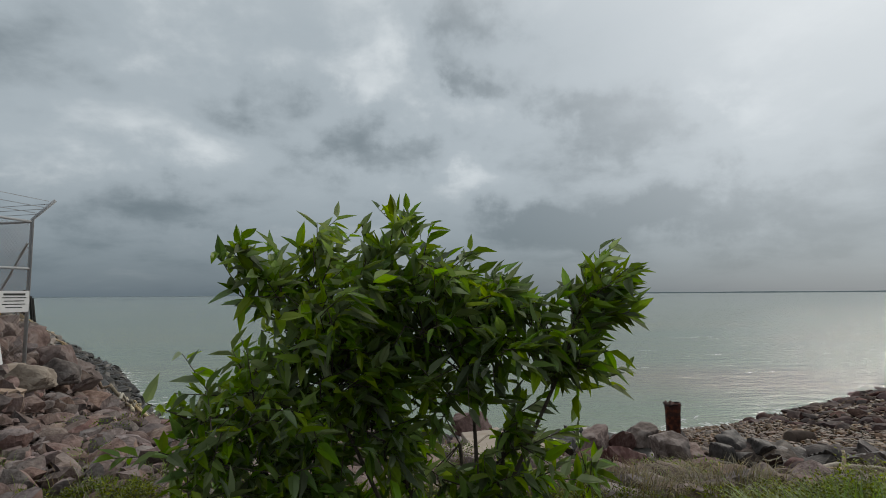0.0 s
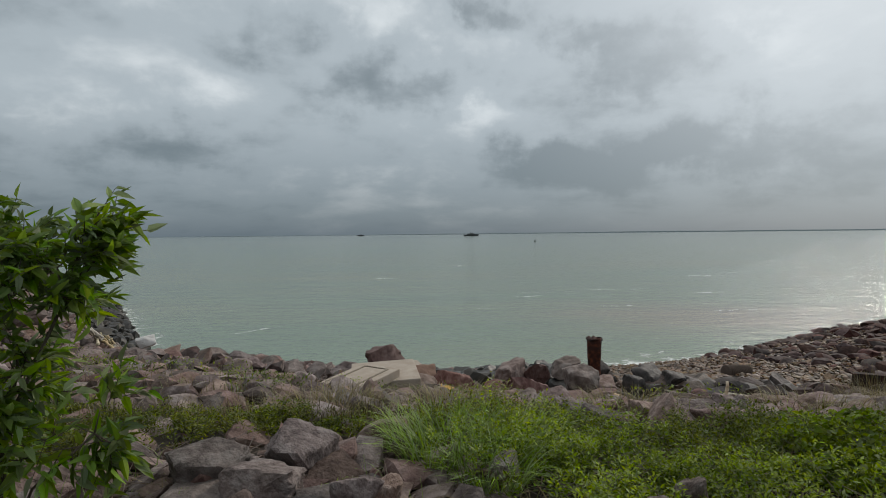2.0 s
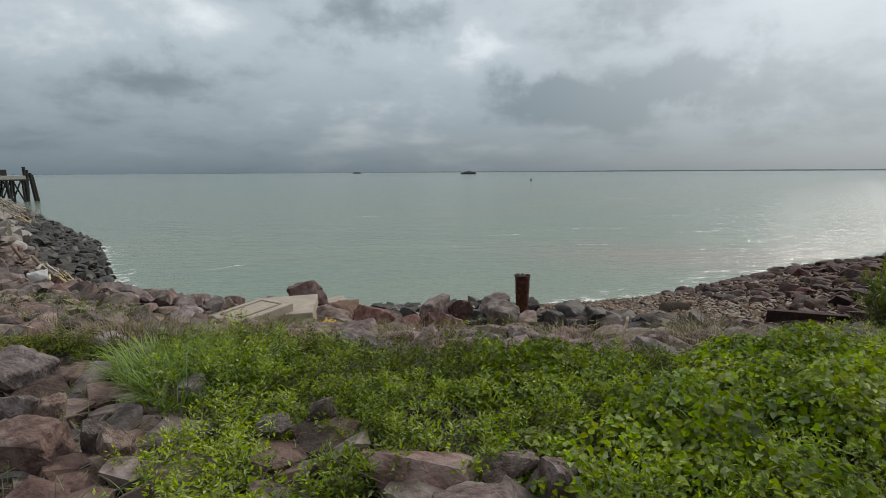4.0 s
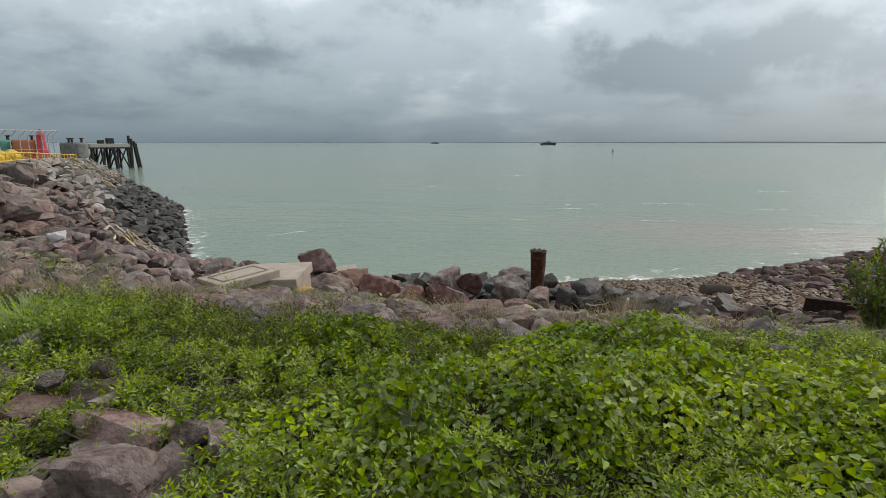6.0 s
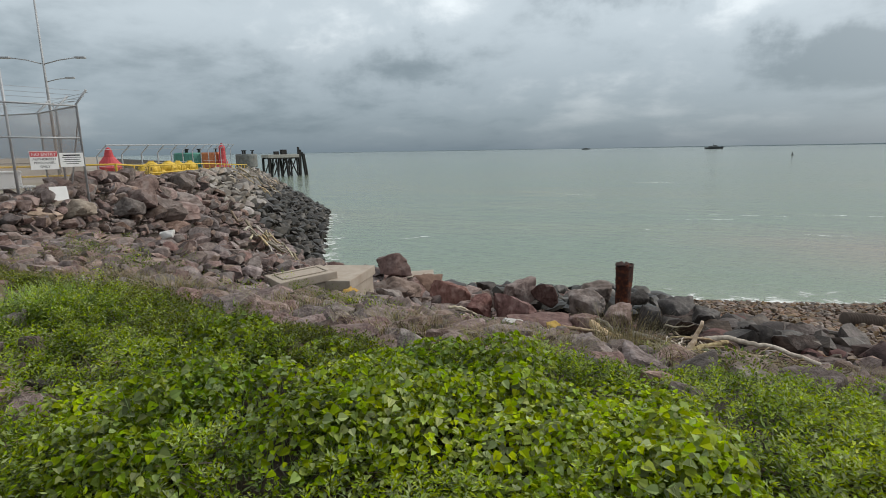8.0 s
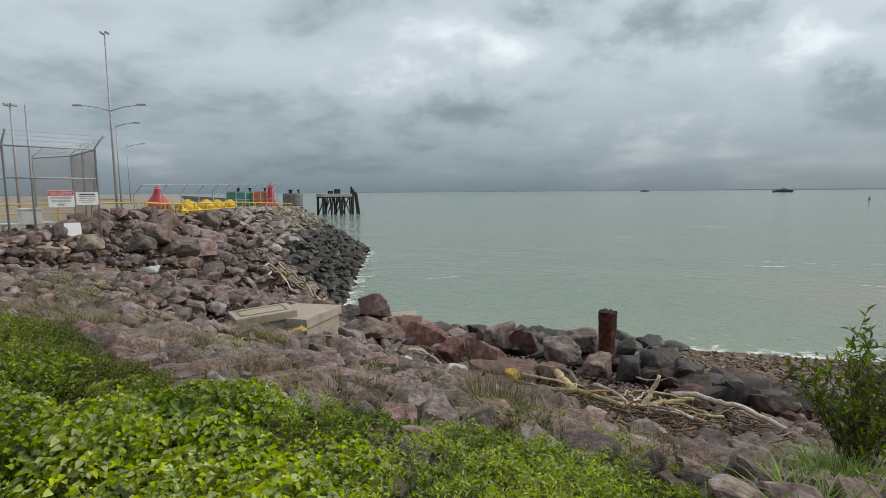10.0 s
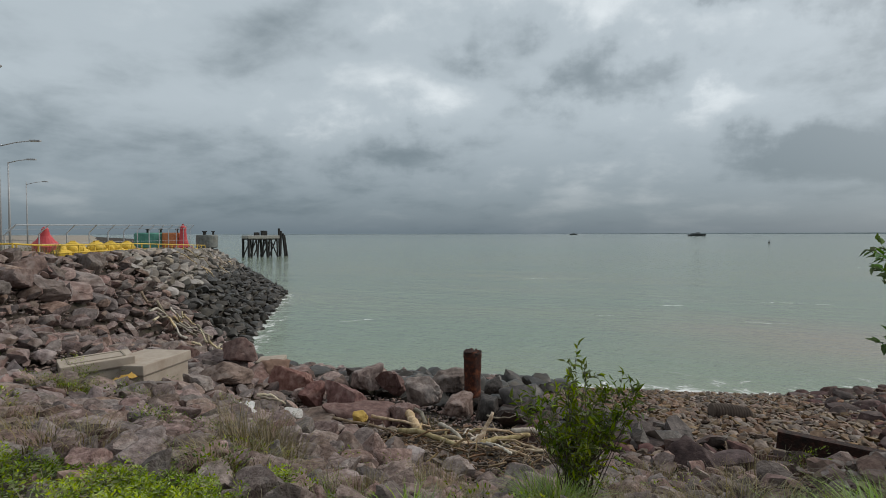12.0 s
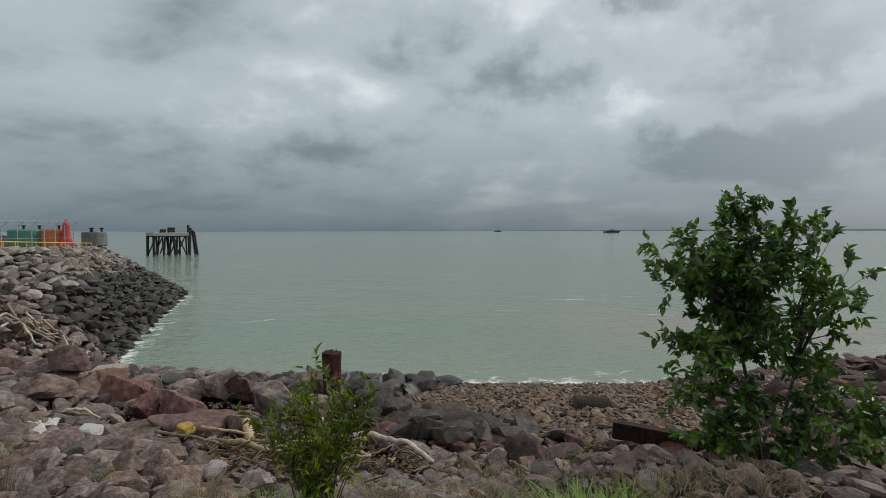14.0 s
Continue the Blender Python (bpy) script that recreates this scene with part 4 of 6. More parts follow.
    # litter of small wood in the pocket
    r = np.random.default_rng(5)
    bm = bmesh.new()
    for i in range(380):
        x, y = 7.5 + r.normal(0, 1.0), 10.7 + r.normal(0, 0.65)
        a, L = r.uniform(0, 6.28), r.uniform(0.06, 0.4)
        p = g(x, y, r.uniform(0.0, 0.09))
        add_tube(bm, [p, (p[0] + math.cos(a) * L, p[1] + math.sin(a) * L, p[2] + r.uniform(-0.03, 0.05))], r.uniform(0.006, 0.018), 4)
    tagged(part("wood_litter", bm, material("wood_chips", [(0.08, 0.052, 0.034), (0.15, 0.105, 0.07), (0.26, 0.2, 0.14)], 6, 0.9, 0.2, 30, "island", 0.4)), "brown chips and sticks washed into a pocket", "driftwood", kind="stuff")


build_driftwood()

# ---- beam and tyre on the foreshore ----


def build_wreck():
    z = float(terrain(13.6, 13.8))
    t = thing("steel_beam", pose(13.6, 13.8, z + 0.24, 4, 3, -8), "rusted dark steel channel lying on the foreshore", "beam")
    bm = bmesh.new()
    add_box(bm, (0, 0, 0), (2.2, 0.03, 0.34), 0.006)
    part("web", bm, M_RUST_DARK, t)
    for s in (1, -1):
        bm = bmesh.new()
        add_box(bm, (0, 0.09, s * 0.155), (2.2, 0.16, 0.03), 0.006)
        part("flange", bm, M_RUST_DARK, t)
    z = float(terrain(15.2, 13.2))
    t = thing("steel_beam", pose(15.1, 13.5, z + 0.22, -6, 4, 8), "rusted dark steel channel lying on the foreshore", "beam")
    bm = bmesh.new()
    add_box(bm, (0, 0, 0), (1.5, 0.04, 0.4), 0.006)
    part("web", bm, M_RUST_DARK, t)
    bm = bmesh.new()
    add_box(bm, (0, 0.1, 0.18), (1.5, 0.18, 0.03), 0.006)
    part("flange", bm, M_RUST_DARK, t)
    z = float(terrain(12.1, 18.8))
    bm = bmesh.new()
    n, m = 20, 57
    rings = []
    for i in range(m):
        u = i / (m - 1)
        q = 0.25 + 0.03 * math.sin(u * 2 * math.pi * 14) - 0.06 * abs(u - 0.5)
        rings.append([bm.verts.new((1.05 * (u - 0.5), q * math.cos(2 * math.pi * k / n), q * math.sin(2 * math.pi * k / n))) for k in range(n)])
    for a, b in zip(rings, rings[1:]):
        for k in range(n):
            bm.faces.new((a[k], a[(k + 1) % n], b[(k + 1) % n], b[k]))
    bm.faces.new(rings[0][::-1])
    bm.faces.new(rings[-1])
    ob = part("ribbed_pipe", bm, material("worn_brown_plastic", [(0.07, 0.052, 0.042), (0.12, 0.09, 0.072)], 6, 0.85, 0.3, 30), smooth=True)
    ob.matrix_basis = pose(12.1, 18.8, z + 0.12, 0, 6, 20)
    tagged(ob, "ribbed brown pipe half sunk in the shingle", "pipe")


build_wreck()


def scrap(x, y, r, col, label):
    """A crumpled scrap of plastic or cloth."""
    bm = bmesh.new()
    bmesh.ops.create_grid(bm, x_segments=9, y_segments=7, size=1.0)
    for v in bm.verts:
        p = v.co.copy()
        v.co = Vector((p.x * r, p.y * r * 0.55, 0.28 * r * (noise.noise(p * 2.1 + Vector((x, y, 0))) + 0.6 * noise.noise(p * 5.0 + Vector((y, x, 0))))))
    bmesh.ops.solidify(bm, geom=bm.faces, thickness=0.006)
    ob = part("plastic_scrap", bm, material("scrap_plastic", [tuple(c * 0.8 for c in col), col], 5, 0.6, 0.1, 20), smooth=True)
    ob.matrix_basis = pose(x, y, float(terrain(x, y)) + 0.16, 8, -10, x * 40)
    tagged(ob, label, "litter")


scrap(1.85, 8.1, 0.2, (0.5, 0.3, 0.06), "crumpled faded yellow plastic scrap among stones")
scrap(3.9, 8.9, 0.26, (0.55, 0.53, 0.5), "crumpled pale plastic sheet caught between rocks")
scrap(3.2, 9.7, 0.16, (0.6, 0.6, 0.58), "torn white plastic scrap among stones")

# ---- foliage ----


def leaves(name, P, D, N, L, W, mat, parent=None, droop=0.15, fold=0.18, plain=False):
    """One mesh of folded leaves: foot, way, face, length and width of each."""
    D = D / np.linalg.norm(D, axis=1, keepdims=True)
    S = np.cross(D, N)
    S /= np.linalg.norm(S, axis=1, keepdims=True) + 1e-9
    U = np.cross(S, D)
    L, W = L[:, None], W[:, None]
    up = U * W * fold
    if plain:
        v = np.stack([P, P + D * L * 0.45 + S * W * 0.5, P + D * L - U * L * droop, P + D * L * 0.45 - S * W * 0.5], 1)
        return tri_object(name, v.reshape(-1, 3), np.arange(len(P) * 4).reshape(-1, 4), mat, parent)
    v = np.stack([P, P + D * L * 0.24 + S * W * 0.46 + up, P + D * L * 0.58 + S * W * 0.4 + up - U * L * droop * 0.4, P + D * L - U * L * droop,
                  P + D * L * 0.58 - S * W * 0.4 + up - U * L * droop * 0.4, P + D * L * 0.24 - S * W * 0.46 + up], 1)
    n = len(P)
    o = np.arange(n)[:, None] * 6
    q = np.concatenate([o + np.array([[0, 1, 2, 3]]), o + np.array([[0, 3, 4, 5]])])
    return tri_object(name, v.reshape(-1, 3), q, mat, parent)


def blades(name, P, az, L, bend, width, mat, parent=None):
    """Arched blades of grass."""
    n = len(P)
    s = np.linspace(0, 1, 5)
    out = np.stack([np.cos(az), np.sin(az), np.zeros(n)], 1)
    side = np.stack([-np.sin(az), np.cos(az), np.zeros(n)], 1)
    rows = []
    for u in s:
        c = P + out * (L * bend * u ** 2)[:, None] + np.array([0, 0, 1.0]) * (L * (u - 0.45 * bend * u ** 2.4))[:, None]
        w = (width * (1 - u) ** 0.7 * 0.5 + 0.0004)[:, None]
        rows += [c - side * w, c + side * w]
    v = np.stack(rows, 1)
    o = np.arange(n)[:, None] * 10
    q = np.concatenate([o + np.array([[2 * i, 2 * i + 1, 2 * i + 3, 2 * i + 2]]) for i in range(4)])
    return tri_object(name, v.reshape(-1, 3), q, mat, parent)


def woody(name, base, blobs, leaf_l, leaf_w, mat, label, category, seed, r0=0.02, sweep=(0.25, 0.0, 0.1), twigs=5, per=9, trunk=None, spread=0.0, reach=1.7, bare=0.35):
    """A shrub or small tree: stems to every part of the crown, twigs, and leaves set along the twigs."""
    r = np.random.default_rng(seed)
    t = thing(name, pose(*base), label, category)
    bm = bmesh.new()
    P, D = [], []
    b0 = Vector(base)
    forks = [Vector((0, 0, 0))]
    if trunk:
        for tx, ty, tz, rr in trunk:
            e = Vector((tx, ty, tz))
            m = e * 0.5 + Vector((r.normal(0, 0.05), r.normal(0, 0.05), 0))
            add_tube(bm, [(0, 0, -0.15), m, e], [rr, rr * 0.8, rr * 0.55], 7)
            forks.append(e)
    for cx, cy, cz, rx, ry, rz, n in blobs:
        c = Vector((cx, cy, cz)) - b0
        for _ in range(n):
            v = r.normal(size=3)
            v = v / np.linalg.norm(v) * r.random() ** 0.45
            e = c + Vector((v[0] * rx, v[1] * ry, v[2] * rz))
            f = min(forks[1:], key=lambda q: (q - e).length) if trunk else Vector((e.x * spread + r.normal(0, 0.05), e.y * spread + r.normal(0, 0.05), -0.05))
            d = e - f
            m1 = f + d * 0.4 + Vector((-d.x * 0.12, -d.y * 0.12, d.length * 0.07)) + Vector(r.normal(0, 0.03, 3))
            m2 = f + d * 0.75 + Vector((0, 0, d.length * 0.05)) + Vector(r.normal(0, 0.03, 3))
            q0 = r0 * r.uniform(0.55, 1.0) * (0.6 if trunk else 1)
            add_tube(bm, [f, m1, m2, e], [q0, q0 * 0.7, q0 * 0.4, 0.002], 5)
            way = (e - m2).normalized()
            for k in range(twigs):
                u = r.uniform(bare, 1.0) if k else 1.0
                s = m1 * (1 - (u - 0.35) / 0.65) + e * ((u - 0.35) / 0.65)
                w = (way * 0.7 + Vector(r.normal(0, 0.55, 3)) + Vector(sweep) + Vector((0, 0, 0.12))).normalized()
                ln = r.uniform(0.6, 1.6) * leaf_l * reach
                tip = s + w * ln
                add_tube(bm, [s, tip], [0.0035, 0.0015], 3, cap=False)
                for j in range(per):
                    g = s + (tip - s) * (0.15 + 0.85 * j / (per - 1))
                    P.append(tuple(g))
                    x = (w * 0.55 + Vector(r.normal(0, 0.6, 3)) + Vector(sweep)).normalized()
                    D.append(tuple(x))
    part("trunk", bm, M_BARK, t, smooth=True)
    P, D = np.array(P), np.array(D)
    n = len(P)
    N = np.array([0, 0, 1.0]) + r.normal(0, 0.5, (n, 3))
    sz = r.uniform(0.6, 1.15, n)
    leaves("crown", P, D, N, leaf_l * sz, leaf_w * sz, mat, t, 0.2, 0.22)
    return t


woody("shrub", (-0.19, 2.34, 0.0), [
    (-0.69, 2.32, 1.41, 0.51, 0.34, 0.35, 40), (-0.24, 2.34, 1.36, 0.37, 0.32, 0.25, 20), (-1.03, 2.32, 0.91, 0.39, 0.32, 0.32, 24), (-0.57, 2.34, 0.95, 0.42, 0.34, 0.32, 18),
    (-1.05, 2.34, 0.56, 0.39, 0.32, 0.24, 14), (-0.46, 2.34, 0.60, 0.28, 0.32, 0.24, 6),
    (0.32, 2.32, 1.47, 0.10, 0.13, 0.15, 8), (0.13, 2.34, 1.19, 0.19, 0.16, 0.15, 4), (0.02, 2.37, 0.86, 0.16, 0.16, 0.15, 4), (0.32, 2.40, 0.67, 0.10, 0.13, 0.08, 1), (-0.14, 2.34, 0.54, 0.26, 0.22, 0.22, 7), (0.24, 2.40, 0.43, 0.22, 0.16, 0.13, 3)],
    0.11, 0.039, M_LEAF, "bushy green shrub with long glossy wind-blown leaves", "shrub", 3, 0.009, (0.42, 0, -0.02), 6, 8, reach=1.3, bare=0.4,
    trunk=[(-0.4, 0, 0.95, 0.014), (-0.05, 0.05, 0.85, 0.014), (0.12, 0, 0.8, 0.012), (0.36, 0, 1.15, 0.012), (-0.62, 0, 0.6, 0.012), (-0.25, 0.1, 0.4, 0.012), (-0.55, -0.05, 1.05, 0.012), (0.45, 0.05, 0.5, 0.008), (0.0, 0, 1.1, 0.012)])
woody("sapling", (9.88, 6.9, float(terrain(9.88, 6.9))), [
    (9.86, 6.9, 0.12, 0.22, 0.2, 0.28, 10), (9.85, 6.9, -0.2, 0.4, 0.3, 0.26, 18), (10.2, 6.9, 0.0, 0.26, 0.2, 0.13, 10), (9.45, 6.85, -0.12, 0.25, 0.2, 0.12, 7), (9.8, 6.9, -0.5, 0.34, 0.3, 0.2, 8)],
    0.085, 0.028, M_HERB, "thin young sapling with narrow leaves among the rocks", "sapling", 5, 0.009, (0.1, 0, 0.1), 5, 7)
woody("tree", (14.0, 9.6, float(terrain(14.0, 9.6))), [
    (13.75, 9.4, 1.12, 0.72, 0.65, 0.55, 24), (13.15, 9.2, 1.12, 0.5, 0.5, 0.34, 17), (14.35, 9.5, 0.95, 0.7, 0.7, 0.55, 17), (13.3, 9.3, 0.2, 0.45, 0.5, 0.4, 14), (13.75, 9.35, 0.4, 0.55, 0.5, 0.4, 16), (14.6, 9.5, 0.2, 0.7, 0.6, 0.5, 8),
    (13.75, 9.3, -0.35, 0.85, 0.6, 0.3, 16), (13.65, 9.4, 1.66, 0.2, 0.25, 0.16, 6), (14.3, 9.4, 1.45, 0.22, 0.3, 0.16, 6), (14.9, 9.4, -0.4, 0.6, 0.5, 0.25, 10), (13.7, 9.1, -0.7, 0.7, 0.4, 0.2, 10), (14.5, 9.1, -0.7, 0.6, 0.4, 0.2, 8)],
    0.108, 0.064, M_LEAF_DARK, "small dense tree with dark oval leaves on the foreshore bank", "tree", 7, 0.022, (-0.1, 0, 0.02), 6, 10,
    trunk=[(-0.2, -0.1, 1.1, 0.04), (0.4, -0.1, 0.8, 0.035), (-0.5, -0.2, 0.55, 0.03), (0.8, -0.1, 0.5, 0.025), (0.05, -0.2, 0.4, 0.025), (-0.3, -0.1, 1.55, 0.03), (0.3, -0.1, 1.4, 0.025)])


def fbm(x, y, sc, seed):
    return np.array([noise.noise((a * sc, b * sc, seed)) for a, b in zip(x, y)])


def build_weeds():
    r = np.random.default_rng(9)
    zc = np.array([0, 0, 1.0])

    # mounds that the weeds make: middle, radius, height
    m = 2600
    cx, cy = r.uniform(-3.5, 13.5, m), r.uniform(0.9, 4.6, m)
    f = fbm(cx, cy, 0.75, 13.0) + 0.4 * fbm(cx, cy, 2.0, 17.0)
    thin = np.interp(cx, (-3.5, 1.6, 2.3, 8.9, 9.8, 13.5), (0.25, 0.3, 1.0, 1.0, 0.4, 0.2))
    front = np.interp(cx, (-4, 5, 7, 9, 12.5, 14), (1.1, 1.1, 1.4, 2.3, 4.0, 4.6))
    keep = (cy < np.interp(cx, *VEG_EDGE) + 0.15 * f - 0.1) & (cy > front) & ~bare_ground(cx, cy) & (r.random(m) < thin) & (f > -0.5) & ~((np.abs(cx + 0.2) < 1.0) & (cy < 2.9))
    cx, cy, f = cx[keep], cy[keep], f[keep]
    spots = []
    for a, b, c in zip(cx, cy, f):
        if all((a - p[0]) ** 2 + (b - p[1]) ** 2 > 0.17 ** 2 for p in spots):
            spots.append((a, b, c))
    for a, b in ((9.9, 5.4), (10.15, 5.2), (9.65, 5.65), (9.4, 5.3), (8.9, 4.9), (8.3, 4.8), (11.7, 5.5), (11.95, 5.75), (12.4, 5.6), (13.0, 6.1), (13.3, 6.0), (10.7, 5.6), (2.4, 6.7), (2.7, 6.8), (2.2, 6.6)):
        spots.append((a, b, 0.1))
    cx, cy, f = np.array(spots).T
    k = len(cx)
    R = r.uniform(0.15, 0.34, k)
    H = r.uniform(0.14, 0.4, k) * (0.6 + 0.7 * np.clip(f + 0.3, 0, 1)) * np.where(cx > 8.6, 0.6, 1.0) * np.clip((np.interp(cx, *VEG_EDGE) + 0.35 - cy) / 0.9, 0.4, 1)
    H = H * np.interp(cx, (1.7, 2.1), (0.5, 1.0))
    kind = fbm(cx, cy, 0.9, 61.0) + 0.25 * r.normal(size=k)
    vine = (cx > 4.1) & (cx < 10.5) & (cy < 3.4) & (kind > np.where(cx < 4.8, 0.1, np.where(cx > 7.6, 0.2, 0.03)))
    olive = ~vine & (cy + 0.5 * fbm(cx, cy, 0.9, 51.0) > np.interp(cx, *VEG_EDGE) - 0.8) & (cx < 5.6) | (cx < 1.9)

    # creeping vine with broad leaves over its mounds
    pick = np.repeat(np.where(vine)[0], (2500 * R[vine] * (R[vine] + H[vine])).astype(int) + 110)
    n = len(pick)
    a, q = r.uniform(0, 6.283, n), np.sqrt(r.random(n))
    dx, dy = np.cos(a) * q, np.sin(a) * q
    up = np.sqrt(1.02 - q * q)
    x, y = cx[pick] + dx * R[pick] * 1.12, cy[pick] + dy * R[pick] * 1.12
    z = terrain(x, y) + 0.03 + H[pick] * up * (1 - 0.55 * r.random(n) ** 2.2)
    nrm = np.stack([dx / R[pick], dy / R[pick], up / H[pick]], 1)
    nrm /= np.linalg.norm(nrm, axis=1, keepdims=True)
    b = r.uniform(0, 6.283, n)
    D = np.stack([np.cos(b) + dx * 0.8, np.sin(b) + dy * 0.8, r.normal(-0.1, 0.3, n)], 1)
    sz = r.uniform(0.5, 1.2, n) * (0.8 + 0.4 * r.random(k))[pick]
    ob = leaves("vine_leaves", np.stack([x, y, z], 1), D, nrm + zc * 0.5 + r.normal(0, 0.55, (n, 3)), 0.043 * sz, 0.039 * sz, M_VINE, None, 0.3, 0.2)
    tagged(ob, "light green creeping vine with broad leaves over the bank", "ground cover", kind="stuff")
    # its runners
    n = 1500
    j = r.choice(np.where(vine)[0], n)
    a, q = r.uniform(0, 6.283, n), np.sqrt(r.random(n)) * 0.8
    x, y = cx[j] + np.cos(a) * q * R[j], cy[j] + np.sin(a) * q * R[j]
    P = np.stack([x, y, terrain(x, y)], 1)
    ob = blades("vine_stems", P, r.uniform(0, 6.283, n), H[j] * r.uniform(0.7, 1.35, n), r.uniform(0.1, 0.8, n), np.full(n, 0.006), M_GRASS)
    tagged(ob, "thin green runners of the creeping vine", "ground cover", kind="stuff")

    # feathery upright herbs: leafy stems standing in mounds
    herb = np.where(~vine)[0]
    pi = np.repeat(herb, 17)
    a, q = r.uniform(0, 6.283, len(pi)), np.sqrt(r.random(len(pi)))
    sx, sy = cx[pi] + np.cos(a) * q * R[pi], cy[pi] + np.sin(a) * q * R[pi]
    sh = H[pi] * np.sqrt(1.1 - q * q) * r.uniform(0.8, 1.25, len(pi)) + 0.04
    lx, ly = np.cos(a) * q * 0.25 + r.normal(0.06, 0.08, len(pi)), np.sin(a) * q * 0.25 + r.normal(0, 0.08, len(pi))
    per = 50
    idx = np.repeat(np.arange(len(pi)), per)
    n = len(idx)
    u, a = 0.2 + 0.8 * r.random(n) ** 0.75, r.uniform(0, 6.283, n)
    rad = r.random(n) * 0.065 * (1.25 - 0.8 * u)
    x = sx[idx] + np.cos(a) * rad + lx[idx] * u * sh[idx]
    y = sy[idx] + np.sin(a) * rad + ly[idx] * u * sh[idx]
    z = terrain(x, y) + u * sh[idx]
    D = np.stack([np.cos(a) * 0.8, np.sin(a) * 0.8, r.normal(0.45, 0.35, n)], 1) + r.normal(0, 0.25, (n, 3))
    sz = r.uniform(0.6, 1.3, n) * (1.15 - 0.4 * u)
    N = zc + r.normal(0, 0.45, (n, 3))
    dark = olive[pi][idx]
    tip = (u > 0.74) & ~dark
    for sel, mat, lab in ((dark, M_OLIVE, "dark olive feathery herbs along the bank's edge"), (~tip & ~dark, M_HERB, "dense low green herbs with small leaves on the bank"), (tip, M_TIP, "fresh yellow-green shoots of the bank's herbs")):
        ob = leaves("herb_leaves", np.stack([x, y, z], 1)[sel], D[sel], N[sel], 0.035 * sz[sel], 0.013 * sz[sel], mat, None, 0.1, 0.1, True)
        tagged(ob, lab, "weeds", kind="stuff")

    # low cover of small leaves between the mounds
    n = 60000
    x, y = r.uniform(1.8, 10.5, n), r.uniform(1.0, 4.4, n)
    f = fbm(x, y, 1.1, 71.0)
    keep = (f > -0.12) & (y < np.interp(x, *VEG_EDGE) - 0.05) & ~bare_ground(x, y) & (y > np.interp(x, (1, 5, 7, 9, 12.5), (1.0, 1.0, 1.3, 2.2, 3.9)))
    x, y = x[keep], y[keep]
    n = len(x)
    b = r.uniform(0, 6.283, n)
    D = np.stack([np.cos(b), np.sin(b), r.normal(0.2, 0.3, n)], 1)
    sz = r.uniform(0.6, 1.3, n)
    ob = leaves("herb_leaves", np.stack([x, y, terrain(x, y) + 0.01 + 0.09 * r.random(n)], 1), D, zc + r.normal(0, 0.4, (n, 3)), 0.036 * sz, 0.02 * sz, M_HERB, None, 0.1, 0.1, True)
    tagged(ob, "low creeping herbs between the taller weeds", "weeds", kind="stuff")

    # scattered small herbs among the rubble
    m = 260
    cx, cy = r.uniform(-6, 13, m), r.uniform(4.6, 9.5, m)
    keep = fbm(cx, cy, 0.6, 23.0) > 0.12
    cx, cy = cx[keep], cy[keep]
    k = len(cx)
    idx = np.repeat(np.arange(k), 90)
    n = len(idx)
    u, a, q = r.random(n), r.uniform(0, 6.283, n), np.sqrt(r.random(n))
    x, y = cx[idx] + np.cos(a) * q * 0.2, cy[idx] + np.sin(a) * q * 0.2
    z = terrain(x, y) + 0.03 + u * 0.22
    D = np.stack([np.cos(a) * 0.8, np.sin(a) * 0.8, r.normal(0.6, 0.4, n)], 1) + r.normal(0, 0.3, (n, 3))
    sz = r.uniform(0.6, 1.3, n)
    ob = leaves("herb_leaves", np.stack([x, y, z], 1), D, zc + r.normal(0, 0.5, (n, 3)), 0.038 * sz, 0.015 * sz, M_HERB, None, 0.1, 0.1, True)
    tagged(ob, "small green weeds growing between the stones", "weeds", kind="stuff")

    # tufts of long grass
    def tuft(cx, cy, rad, n, ln, mat, label, bend=(0.3, 0.9), w=0.009, name="grass_tuft", lift=-0.02):
        az, q = r.uniform(0, 6.283, n), np.sqrt(r.random(n)) * rad
        x, y = cx + np.cos(az) * q, cy + np.sin(az) * q
        P = np.stack([x, y, terrain(x, y) + lift], 1)
        ob = blades(name, P, az + r.normal(0, 0.7, n), r.uniform(0.5, 1.1, n) * ln, r.uniform(*bend, n), np.full(n, w), mat)
        return tagged(ob, label, "grass", "tufts of grass on the bank")
    lush, tall = "tuft of long arching green grass on the bank", "clump of fresh green grass below the sapling"
    for cx, cy, rad, n, ln in ((1.95, 3.15, 0.28, 420, 0.44), (2.35, 3.25, 0.26, 360, 0.42), (1.75, 3.4, 0.22, 220, 0.36), (2.2, 2.85, 0.2, 240, 0.4), (9.75, 6.5, 0.28, 600, 0.5), (12.2, 6.4, 0.42, 900, 0.52), (11.7, 6.2, 0.3, 420, 0.45),
                               (12.8, 6.3, 0.3, 240, 0.4), (1.5, 1.9, 0.12, 90, 0.3), (1.75, 1.75, 0.1, 70, 0.25), (9.3, 4.6, 0.3, 200, 0.3)):
        tuft(cx, cy, rad, n, ln, M_GRASS, tall if cx > 9 else lush, w=0.012)
    dry = "tuft of thin straw-coloured dry grass among stones"
